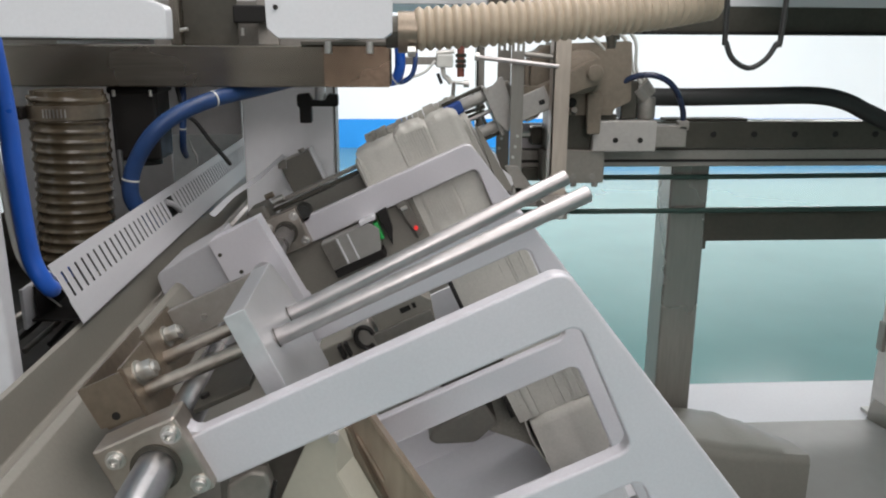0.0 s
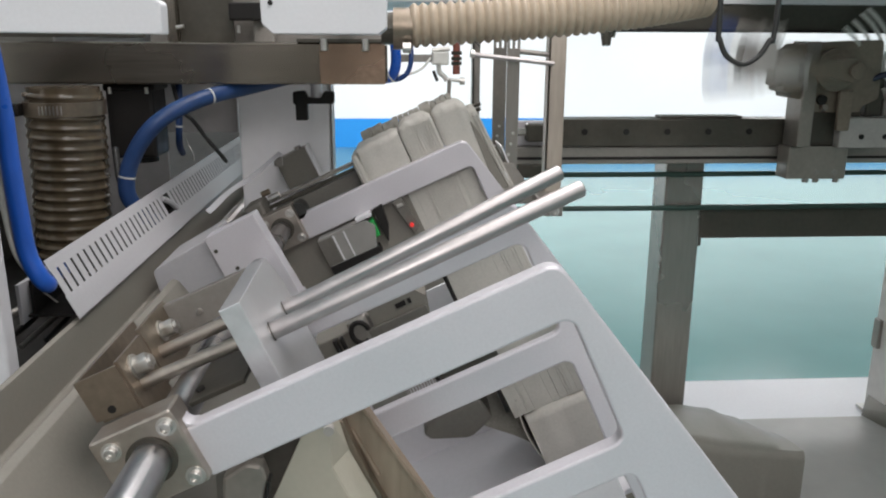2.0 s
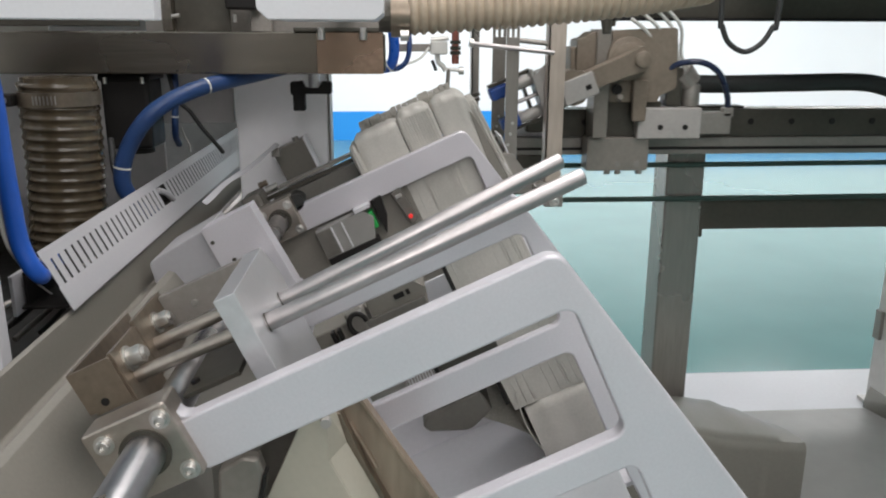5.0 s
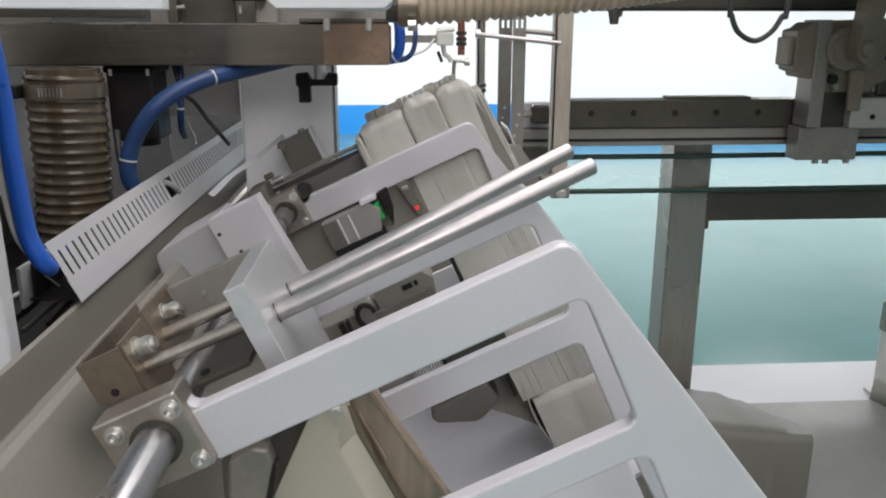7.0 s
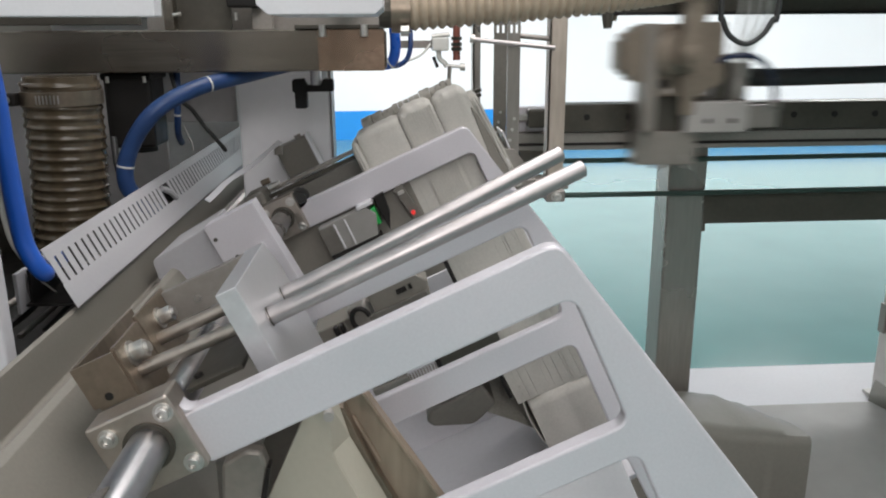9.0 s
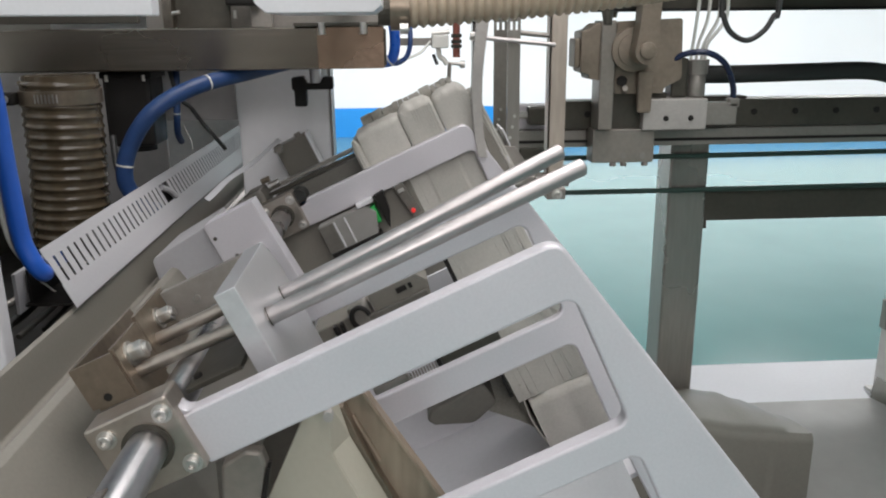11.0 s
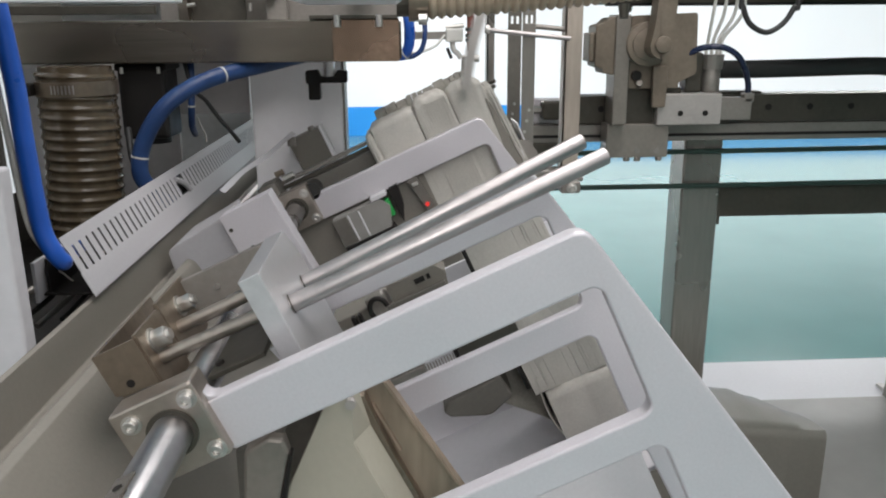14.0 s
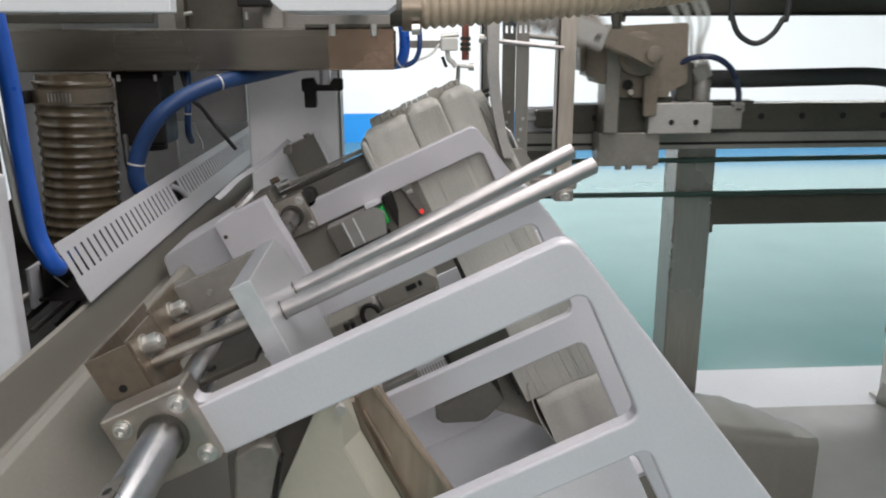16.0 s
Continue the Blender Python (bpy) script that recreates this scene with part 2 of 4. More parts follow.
def socket_bolt(c, axis, r, h, name="bolt", parent=None):
    """A cap screw with a hexagon socket; axis points out of the surface."""
    own = bmesh.new()
    prof = [(r * 1.45, 0), (r * 1.45, h * 0.18), (r, h * 0.2), (r, h * 0.92), (r * 0.9, h), (r * 0.55, h), (r * 0.55, h * 0.5), (0.0, h * 0.5)]
    seg, rings = 18, []
    for pr, pz in prof:
        rings.append([own.verts.new((max(pr, 1e-5) * math.cos(2 * math.pi * k / seg), max(pr, 1e-5) * math.sin(2 * math.pi * k / seg), pz)) for k in range(seg)])
    for a, b in zip(rings, rings[1:]):
        for k in range(seg):
            own.faces.new((a[k], a[(k + 1) % seg], b[(k + 1) % seg], b[k]))
    m = Matrix.Translation(c) @ Vector(axis).to_track_quat("Z", "Y").to_matrix().to_4x4()
    bmesh.ops.transform(own, matrix=m, verts=own.verts)
    return part(name, own, BOLT, parent, "zinc-plated cap screw", 40)


def hex_nut(c, axis, r, h, parent, name="nut"):
    own = bmesh.new()
    bmesh.ops.create_cone(own, cap_ends=True, segments=6, radius1=r, radius2=r, depth=h, matrix=Matrix.Translation((0, 0, h / 2)))
    bevel(own, r * 0.1, 2)
    cyl((0, 0, h), (0, 0, h * 1.25), r * 0.55, own, 14)
    cyl((0, 0, -h * 0.18), (0, 0, 0.0), r * 1.3, own, 18)
    m = Matrix.Translation(c) @ Vector(axis).to_track_quat("Z", "Y").to_matrix().to_4x4()
    bmesh.ops.transform(own, matrix=m, verts=own.verts)
    return part(name, own, BOLT, parent, "zinc-plated hexagon nut", 40)

# ---- the hall ----
def slab(name, x0, x1, y0, y1, z0, z1, mat, label, category):
    return tagged(part(name, box(x0, x1, y0, y1, z0, z1, 0), mat), label, category, kind="structure")


slab("floor", -1.8, 12, -6, 11.2, -0.2, 0.0, FLOOR, "glossy pale green epoxy floor of the hall", "floor")
slab("wall_north", -1.8, 12, 11.2, 11.4, 0.0, 3.4, WALL, "bright white painted hall wall", "wall")
# The south wall is out of view; its grey darkens reflections in metal.
DIM_WALL = material("grey_unseen_wall", (0.17, 0.163, 0.15), 0.6)
slab("wall_south", -1.8, 12, -6.2, -6.0, 0.0, 3.4, DIM_WALL, "unseen hall wall, grey to darken metal reflections", "wall")
# Out of view; white so the post's left face reflects something bright.
slab("wall_west", -1.8, -1.6, -6.0, 11.2, 0.0, 3.4, WALL, "white painted hall wall", "wall")
slab("wall_east", 12, 12.2, -6.2, 11.4, 0.0, 3.4, WALL, "white painted hall wall", "wall")
slab("ceiling", -1.8, 12.2, -6.2, 11.4, 3.4, 3.6, WALL, "white hall ceiling", "ceiling")
slab("trim", -1.6, 12, 11.18, 11.196, 0.0, 0.40, BLUE_PAINT, "bright blue painted band along the wall foot", "trim")

# ---- machine base and frame ----
table = thing("machine_table", "white machine base plate under the chutes", "machine base")
part("table_plate", box(-0.9, 1.32, 1.50, 1.86, 0.57, 0.60, 0.003), TABLE, table)
part("lower_plate", box(-0.9, 1.32, 0.25, 1.518, 0.37, 0.40, 0.003), TABLE, table)
part("apron", box(-0.9, 1.32, 1.52, 1.84, 0.08, 0.57, 0.004), WHITE, table)
part("front_apron", box(-0.9, 1.32, 0.27, 1.516, 0.08, 0.37, 0.004), WHITE, table)
for tx in (-0.8, 1.2):
    for ty in (0.35, 1.76):
        part("foot", cyl((tx, ty, 0), (tx, ty, 0.08), 0.03), DARK_STEEL, table)


def square_post(x0, x1, y0, y1, z0, z1, label, mat=GALV, name="frame_post"):
    t = thing(name, label, "frame post")
    part("tube", box(x0, x1, y0, y1, z0, z1, 0.005, seg=3), mat, t)
    part("foot_plate", box(x0 - 0.012, x1 + 0.012, y0 - 0.006, y1 + 0.012, z0 - 0.0005, z0 + 0.008, 0.001), mat, t)
    return t


square_post(0.553, 0.630, 1.52, 1.60, 0.60, 1.236, "grey steel box-section frame post on the white base", SATIN)
end_post = square_post(1.142, 1.222, 1.60, 1.68, 0.60, 1.236, "pale grey box-section frame post on the white base", material("pale_post_paint", (0.62, 0.60, 0.57), 0.4))

part("hinge", box(1.134, 1.143, 1.652, 1.676, 0.765, 0.835, 0.002), GALV, end_post, "grey hinge leaf")
beam = thing("cross_beam", "dark grey steel cross beam between frame posts", "beam")
part("beam_tube", box(0.632, 1.50, 1.54, 1.59, 1.066, 1.128, 0.003), DARK_STEEL, beam)
part("gusset", prism([(1.075, 1.129), (1.18, 1.129), (1.18, 1.21)], 1.545, 1.552, 0.001), DARK_STEEL, beam)
part("end_plate", box(0.632, 0.640, 1.532, 1.594, 1.052, 1.130, 0.001), DARK_STEEL, beam)

for z, label in ((1.207, "thin dark green air line clipped under the rail"), (1.139, "thin dark green air line above the cross beam")):
    t = thing("air_line", label, "cable", "air lines")
    part("hose", tube([(0.20, 1.505, z), (0.6, 1.508, z - 0.001), (1.0, 1.506, z + 0.001), (1.5, 1.505, z)], 0.0052, n=4), GREEN_CABLE, t)
    for cx in (0.555, 1.16):
        part("clip", box(cx + 0.02, cx + 0.032, 1.508, 1.522, z - 0.004, z + 0.004, 0.001), SATIN, t)

# grey discharge chute on the base
CHUTE = material("dull_olive_grey_sheet", (0.165, 0.161, 0.138), 0.5, 0.1, 0.06, 160, 7, 0.04)
chute = thing("discharge_chute", "grey sheet-metal discharge chute on the white base", "chute")


def blend_through(table, x):
    for (xa, va), (xb, vb) in zip(table, table[1:]):
        if x <= xb:
            f = max(0.0, (x - xa) / (xb - xa))
            f = f * f * (3 - 2 * f)
            return va + (vb - va) * f
    return table[-1][1]


LID_FRONT = [(0.40, 0.740), (0.56, 0.735), (0.66, 0.717), (0.785, 0.705)]
LID_BACK = [(0.40, 0.717), (0.60, 0.712), (0.668, 0.702), (0.72, 0.683), (0.785, 0.648)]
rows = []
for i in range(29):
    x = 0.40 + 0.385 * i / 28
    zf, zb = blend_through(LID_FRONT, x), blend_through(LID_BACK, x)
    ring = [(x, 1.296, 0.50), (x, 1.296, zf - 0.020), (x, 1.2985, zf - 0.008), (x, 1.305, zf - 0.001)]
    for j in range(1, 9):
        g = j / 8
        ring.append((x, 1.305 + 0.195 * g, zf + (zb - zf) * g + 0.010 * math.sin(g * math.pi)))
    rows.append(ring)
part("folded_cover", grid_shell(rows, (0, 0.002, -0.002)), CHUTE, chute, smooth=45)
part("end_panel", prism([(1.300, 0.50), (1.300, 0.688), (1.495, 0.640), (1.495, 0.607), (1.42, 0.60)], -0.0015, 0.0015, 0.0004, m=Matrix.Translation((0.786, 0, 0)) @ Matrix.Rotation(radians(90), 4, "Z")), CHUTE, chute)
part("side_panel", box(0.400, 0.404, 1.302, 1.50, 0.605, 0.716, 0.0008), CHUTE, chute)
# Sloped sheet; its grey also carries the shade on the base's near part.
lining = thing("table_lining", "sloped sheet on the white base, its grey standing in for shade", "sheet")
LINING = material("shaded_grey_sheet", (0.30, 0.295, 0.28), 0.5, 0.1, 0.04, 30, 5, 0.01)
ridge = [(1.63, 0.6045), (1.60, 0.605), (1.54, 0.605), (1.50, 0.604), (1.47, 0.597), (1.43, 0.588), (1.38, 0.572), (1.30, 0.550), (1.15, 0.518), (0.95, 0.482), (0.70, 0.45), (0.30, 0.415)]
rows = []
for k, (y, z) in enumerate(ridge):
    xs = [0.24 + 1.07 * j / 24 for j in range(25)] if k > 3 else [0.66 + 0.65 * j / 24 for j in range(25)]
    rows.append([(x, y, z + (0.004 * math.sin(9 * x + 4 * y) if k > 6 else 0)) for x in xs])
part("lining_sheet", grid_shell(rows, (0, 0, -0.002)), LINING, lining, smooth=50)
part("lining_support", box(0.30, 1.25, 1.10, 1.13, 0.40, 0.498, 0.002), GREY_SHEET, lining)
cover_b = thing("chute_cover", "rounded grey sheet cover lying on the white base", "cover panel")
rows = []
for i in range(17):
    f = i / 16
    x, h = 1.112 + 0.20 * f, 0.012 + 0.075 * (1 - (1 - min(1.0, f * 2.0)) ** 2)
    yf, yb = 1.636 - 0.12 * min(1.0, f * 5.0) ** 0.7, 1.650 + 0.06 * min(1.0, f * 3.0)
    rows.append([(x, yf, 0.606), (x + 0.004, yf + 0.002, 0.606 + 0.55 * h), (x + 0.006, yf + 0.006, 0.606 + 0.9 * h), (x + 0.008, yf + 0.010, 0.606 + h), (x + 0.008, yb - 0.004, 0.606 + 0.9 * h), (x + 0.008, yb, 0.606)])
part("cover_sheet", grid_shell(rows, (0, 0.0015, -0.002)), CHUTE, cover_b, smooth=40)
# ---- linear rail with its end stop ----
rail = thing("linear_rail", "dark grey linear guide rail carried by steel posts", "guide rail")
part("rail_body", box(0.238, 1.50, 1.480, 1.530, 1.231, 1.264, 0.002), GALV, rail, "grey aluminium lower profile")
part("rail_cover", box(0.31, 1.50, 1.472, 1.526, 1.266, 1.318, 0.002), DARK_STEEL, rail)
part("rail_groove", box(0.238, 1.50, 1.477, 1.481, 1.2405, 1.2455, 0.0005), BLACK, rail)
part("rail_shim", box(0.52, 0.68, 1.485, 1.52, 1.318, 1.3225, 0.001), DARK_STEEL, rail)
for i in range(9):
    part("rail_screw", cyl((0.37 + 0.08 * i, 1.4735, 1.294), (0.37 + 0.08 * i, 1.4705, 1.294), 0.006, seg=14), BLACK, rail)
part("end_bearing", box(0.258, 0.300, 1.462, 1.49, 1.276, 1.310, 0.004), DARK_STEEL, rail)
part("end_nut", cyl((0.240, 1.476, 1.294), (0.258, 1.476, 1.294), 0.007, seg=6), BOLT, rail)
part("end_bracket", box(0.236, 0.312, 1.50, 1.52, 1.264, 1.312, 0.002), ALU, rail)
part("under_block", box(0.245, 0.32, 1.478, 1.52, 1.205, 1.231, 0.002), DARK_STEEL, rail)

# ---- uprights by the stack ----
def upright(x0, x1, y, z0, z1, label, mat, holes=0):
    """An angle bar; with holes, a row of square holes is punched near its top."""
    t = thing("upright", label, "upright", "uprights")
    if holes:
        lo, hi = 1.448, 1.461
        bm = box(x0, x1, y, y + 0.004, z0, lo, 0.0006)
        box(x0, x1, y, y + 0.004, hi, z1, 0.0006, bm)
        w = (x1 - x0) / (2 * holes + 1)
        for k in range(holes + 1):
            box(x0 + 2 * k * w, x0 + (2 * k + 1) * w, y, y + 0.004, lo, hi, 0, bm)
    else:
        bm = box(x0, x1, y, y + 0.004, z0, z1, 0.0008)
        box(x0, x0 + 0.004, y, y + 0.03, z0, z1, 0.0008, bm)
    part("angle_bar", bm, mat, t)
    if holes:
        for hz in (1.272, 1.290, 1.308):
            hx = x0 + 0.006 + (hz - 1.272) * 0.2
            part("screw", cyl((hx, y - 0.002, hz), (hx, y, hz), 0.0026, seg=10), BOLT, t)
    return t


upright(0.2688, 0.298, 1.33, 1.2065, 1.62, "flat warm beige steel upright beside the rail", BEIGE_STEEL)
upright(0.1985, 0.220, 1.33, 1.2065, 1.62, "perforated grey steel upright by the stack", SATIN, 2)
upright(0.1905, 0.2145, 1.447, 1.10, 1.62, "perforated dull steel upright behind the stack", CARRIAGE_PLATE, 2)
upright(0.154, 0.168, 1.46, 1.10, 1.62, "narrow grey steel upright behind the stack", SATIN)
foot = thing("upright_footing", "grey steel block carrying the uprights", "bracket")
part("foot_block", box(0.165, 0.308, 1.325, 1.365, 1.186, 1.2065, 0.003), GALV, foot)
part("leg", box(0.18, 0.22, 1.33, 1.36, 0.40, 1.187, 0.003), GALV, foot)
part("foot_clamp", box(0.204, 0.222, 1.318, 1.33, 1.2065, 1.224, 0.003), BOLT, foot, "bright foot clamp")
part("rear_leg", box(0.152, 0.216, 1.45, 1.48, 0.40, 1.1005, 0.003), GALV, foot)
guide = thing("guide_rod", "bright steel guide rod between two uprights", "rod")
part("rod", cyl((0.136, 1.322, 1.4385), (0.276, 1.322, 1.4235), 0.0038), CHROME, guide, smooth=40)
part("upper_rod", cyl((0.212, 1.340, 1.4440), (0.276, 1.338, 1.4375), 0.0042), GALV, guide, smooth=40)
part("collar", cyl((0.136, 1.322, 1.4395), (0.143, 1.322, 1.4385), 0.0070), BOLT, guide)

# ---- overhead: cover, beam, trays, hoses ----
cover = thing("top_cover", "white sheet cover over the machine", "machine cover")
part("cover_sheet", box(-1.0, 1.5, 1.452, 1.95, 1.528, 1.66, 0.004), WHITE, cover)
part("cable_strip", box(0.380, 0.661, 0.950, 0.978, 1.647, 1.659, 0.001), WHITE, cover)
# Unseen hood added only to keep the rail's right end dark.
part("shade_hood", box(0.64, 1.5, 0.45, 1.451, 1.645, 1.66, 0.002), WHITE, cover)
part("cover_lip", box(-0.34, 1.5, 1.437, 1.452, 1.5255, 1.66, 0.002), WHITE, cover)

hbeam = thing("overhead_beam", "brushed stainless box beam with bolts along its top", "beam")
part("beam_tube", box(-0.75, -0.003, 1.27, 1.36, 1.392, 1.456, 0.0025), STAINLESS, hbeam)
part("end_cap", box(-0.003, 0.0, 1.274, 1.356, 1.396, 1.452, 0.001), STAINLESS, hbeam)
# The sleeve's reddish tint paints a warm reflection on the beam end.
part("end_sleeve", box(-0.106, -0.0035, 1.2678, 1.2705, 1.3925, 1.4555, 0.0008), material("reddish_reflection_steel", (0.40, 0.285, 0.21), 0.3, 0.9, 0.16, 120, 9, 0.05), hbeam, "reddish end sleeve, tinted to stand in for a reflection")
for bx in (-0.098, -0.034):
    part("beam_bolt", cyl((bx, 1.265, 1.444), (bx, 1.265, 1.462), 0.0062, seg=10), BOLT, hbeam)
part("beam_strip", box(-0.14, -0.004, 1.262, 1.275, 1.456, 1.462, 0.001), DARK_STEEL, hbeam)


vc = thing("valve_cover", "white folded sheet cover hung before the stainless beam", "cover panel")
part("shell", prism(fillet([(-0.110, 1.530, 0.001), (-0.1085, 1.474, 0.004), (-0.099, 1.4652, 0.004), (-0.006, 1.4652, 0.003), (0.0015, 1.471, 0.003), (0.0025, 1.530, 0.001)]), 0.72, 0.86, 0.0015), WHITE, vc)
part("screw", cyl((-0.100, 0.7185, 1.4915), (-0.100, 0.7205, 1.4915), 0.0022, seg=12), BLACK, vc)
part("mounting_arm", box(-0.075, -0.035, 0.84, 1.4515, 1.530, 1.545, 0.001), WHITE, vc)
wc = thing("cabinet_cover", "white rounded sheet cover of the side cabinet", "cover panel")
part("shell", prism(fillet([(-0.85, 1.468, 0), (-0.1948, 1.4640, 0.0015), (-0.1940, 1.4915, 0.006), (-0.210, 1.4975, 0.006), (-0.85, 1.530, 0)]), 0.72, 0.742, 0.0015), WHITE, wc)
part("mounting_arm", box(-0.60, -0.50, 0.735, 1.4515, 1.530, 1.545, 0.001), WHITE, wc)
part("lower_lip", box(-0.9, -0.330, 1.125, 1.135, 1.462, 1.4735, 0.001), DARK_STEEL, wc)
hang = thing("hanger_plate", "grey steel hanger plates above the stainless beam", "bracket")
part("plate", box(-0.345, -0.330, 1.30, 1.34, 1.456, 1.60, 0.001), STAINLESS, hang)
part("web_plate", box(-0.330, -0.245, 1.322, 1.328, 1.456, 1.56, 0.001), DARK_STEEL, hang)
part("plate", box(-0.215, -0.182, 1.33, 1.345, 1.456, 1.60, 0.001), GALV, hang)
part("dark_plate", box(-0.40, -0.004, 1.40, 1.41, 1.44, 1.527, 0.001), GALV, hang)
part("pin", cyl((-0.330, 1.30, 1.478), (-0.318, 1.30, 1.480), 0.003), BOLT, hang)
part("pin", cyl((-0.237, 1.318, 1.470), (-0.237, 1.318, 1.482), 0.0028), BOLT, hang)
part("dark_block", box(-0.246, -0.196, 1.29, 1.33, 1.489, 1.516, 0.003), BLACK, hang)

top_hose = thing("corrugated_hose", "beige corrugated suction hose under the top cover", "hose")
part("hose_body", tube([(0.0297, 0.9908, 1.4771), (0.1217, 0.9908, 1.4835), (0.2017, 0.9932, 1.4899), (0.2657, 0.9988, 1.4963), (0.3377, 1.0148, 1.5051), (0.4177, 1.0468, 1.5179)],
                       0.0228, seg=20, n=8, ribs=36, rib=0.0040), HOSE_BEIGE, top_hose, smooth=60)
part("clamp", tube([(0.0081, 0.9908, 1.4739), (0.0313, 0.9908, 1.4739)], 0.0248, seg=24, n=2), BRONZED, top_hose, "dull brownish hose clamp", 40)
part("clamp_screw", cyl((0.0193, 0.9628, 1.4515), (0.0289, 0.9628, 1.4515), 0.0064, seg=12), BOLT, top_hose)
part("hose_nipple", cyl((-0.0063, 0.9908, 1.4739), (0.0097, 0.9908, 1.4739), 0.0192, seg=20), DARK_STEEL, top_hose)

dark = thing("overhead_rail", "dark grey steel rail beneath the top cover", "beam")
part("rail_tube", box(0.36, 1.6, 1.44, 1.50, 1.4805, 1.5275, 0.003), DARK_STEEL, dark)
part("rail_edge", box(0.36, 1.6, 1.428, 1.439, 1.4765, 1.482, 0.001), BLACK, dark)
part("stub_plug", cyl((0.338, 1.235, 1.474), (0.338, 1.232, 1.454), 0.0095, seg=12, r2=0.0065), DARK_STEEL, dark)
part("stud", cyl((0.405, 1.46, 1.467), (0.405, 1.46, 1.482), 0.009, seg=10, r2=0.012), BRONZED, dark)
loop = thing("cable_loop", "black cable hanging in a loop from the top cover", "cable")
part("cable", tube([(0.4003, 0.9637, 1.6480), (0.4043, 0.9637, 1.477), (0.4067, 0.9637, 1.4634), (0.4169, 0.9637, 1.4437), (0.438, 0.9637, 1.4335), (0.4577, 0.9637, 1.4437), (0.4693, 0.9637, 1.4621), (0.4747, 0.9637, 1.477), (0.4787, 0.9637, 1.6480)], 0.0033, n=8), RUBBER, loop, smooth=50)

duct = thing("suction_duct", "smoky corrugated suction duct with a steel worm clamp", "duct")
part("duct_body", spiral_hose([(-0.488, 1.20, 1.06), (-0.484, 1.20, 1.15), (-0.477, 1.20, 1.26), (-0.474, 1.20, 1.385)], 0.0530, 0.0026, 0.0147), DUCT, duct, smooth=70)
part("duct_collar", cyl((-0.474, 1.20, 1.372), (-0.474, 1.20, 1.392), 0.05, seg=28), DUCT, duct, smooth=40)
part("clamp_band", tube([(-0.474, 1.20, 1.352), (-0.474, 1.20, 1.372)], 0.0565, seg=30, n=2), BRONZED, duct, "brownish steel clamp band", 40)
part("clamp_housing", box(-0.545, -0.520, 1.150, 1.172, 1.353, 1.371, 0.003), BLACK, duct)
part("clamp_screw", cyl((-0.532, 1.146, 1.362), (-0.532, 1.152, 1.362), 0.006, seg=12), BOLT, duct)
for i in range(7):
    a = radians(-104 + i * 5)
    part("clamp_slot", box(-0.0008, 0.0008, -0.0006, 0.0006, -0.006, 0.006, 0, m=Matrix.Translation((-0.474 + 0.0578 * math.cos(a), 1.20 + 0.0578 * math.sin(a), 1.362)) @ Matrix.Rotation(a + math.pi / 2, 4, "Z")), BOLT, duct)

motor = thing("black_motor", "black block motor hanging under the beam", "motor")
part("motor_body", box(-0.450, -0.376, 1.30, 1.38, 1.272, 1.386, 0.006), BLACK, motor)
part("motor_flange", box(-0.452, -0.372, 1.296, 1.384, 1.380, 1.391, 0.003), BLACK, motor)
for mx in (-0.440, -0.383):
    part("motor_bolt", cyl((mx, 1.2955, 1.376), (mx, 1.2955, 1.386), 0.003, seg=10), BOLT, motor)
part("motor_cap", cyl((-0.412, 1.34, 1.262), (-0.412, 1.34, 1.274), 0.026), BLACK, motor)

column = thing("side_cabinet", "light grey painted side cabinet with its door open", "cabinet")
part("front_sheet", box(-0.279, -0.1106, 1.50, 1.57, 0.60, 1.512, 0.003), WALL, column)
part("side_sheet", box(-0.80, -0.372, 2.00, 2.02, 0.0, 1.512, 0.003), material("light_grey_paint", (0.78, 0.77, 0.76), 0.5), column)
# Two added sheets, set forward to catch lamp light the deep sheet misses.
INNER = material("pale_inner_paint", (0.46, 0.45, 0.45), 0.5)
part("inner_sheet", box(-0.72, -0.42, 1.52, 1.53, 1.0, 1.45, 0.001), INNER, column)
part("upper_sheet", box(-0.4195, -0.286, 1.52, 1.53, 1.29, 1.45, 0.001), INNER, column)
# Unseen roof, added to keep lamp light out of the cabinet.
part("shade_roof", box(-1.0, -0.306, 1.405, 2.0, 1.513, 1.525, 0.001), GREY_SHEET, column)
part("edge_trim", box(-0.1101, -0.1060, 1.499, 1.57, 0.60, 1.512, 0.001), GALV, column)
part("back_sheet", box(-1.0, -0.29, 2.10, 2.12, 0.0, 1.512, 0.002), GREY_SHEET, column)
part("side_sheet", box(-1.0, -0.98, 0.72, 1.80, 0.60, 1.512, 0.002), GREY_SHEET, column)
door = part("door_leaf", box(-0.85, -0.3555, 0.70, 0.722, 0.62, 1.325, 0.003), material("pale_grey_paint", (0.50, 0.50, 0.515), 0.42), column)
# Added panel: gives the beam a dark reflection and darkens the left edge.
part("reflection_panel", box(-0.84, -0.363, 0.7225, 0.735, 0.64, 1.55, 0.003), DARK_PANEL, door, "dark panel added for the beam to reflect")
part("door_handle", box(-0.80, -0.785, 0.685, 0.70, 1.0, 1.12, 0.004), BLACK, door)

knob = thing("clamp_lever", "black plastic clamp lever under the beam", "clamp lever")
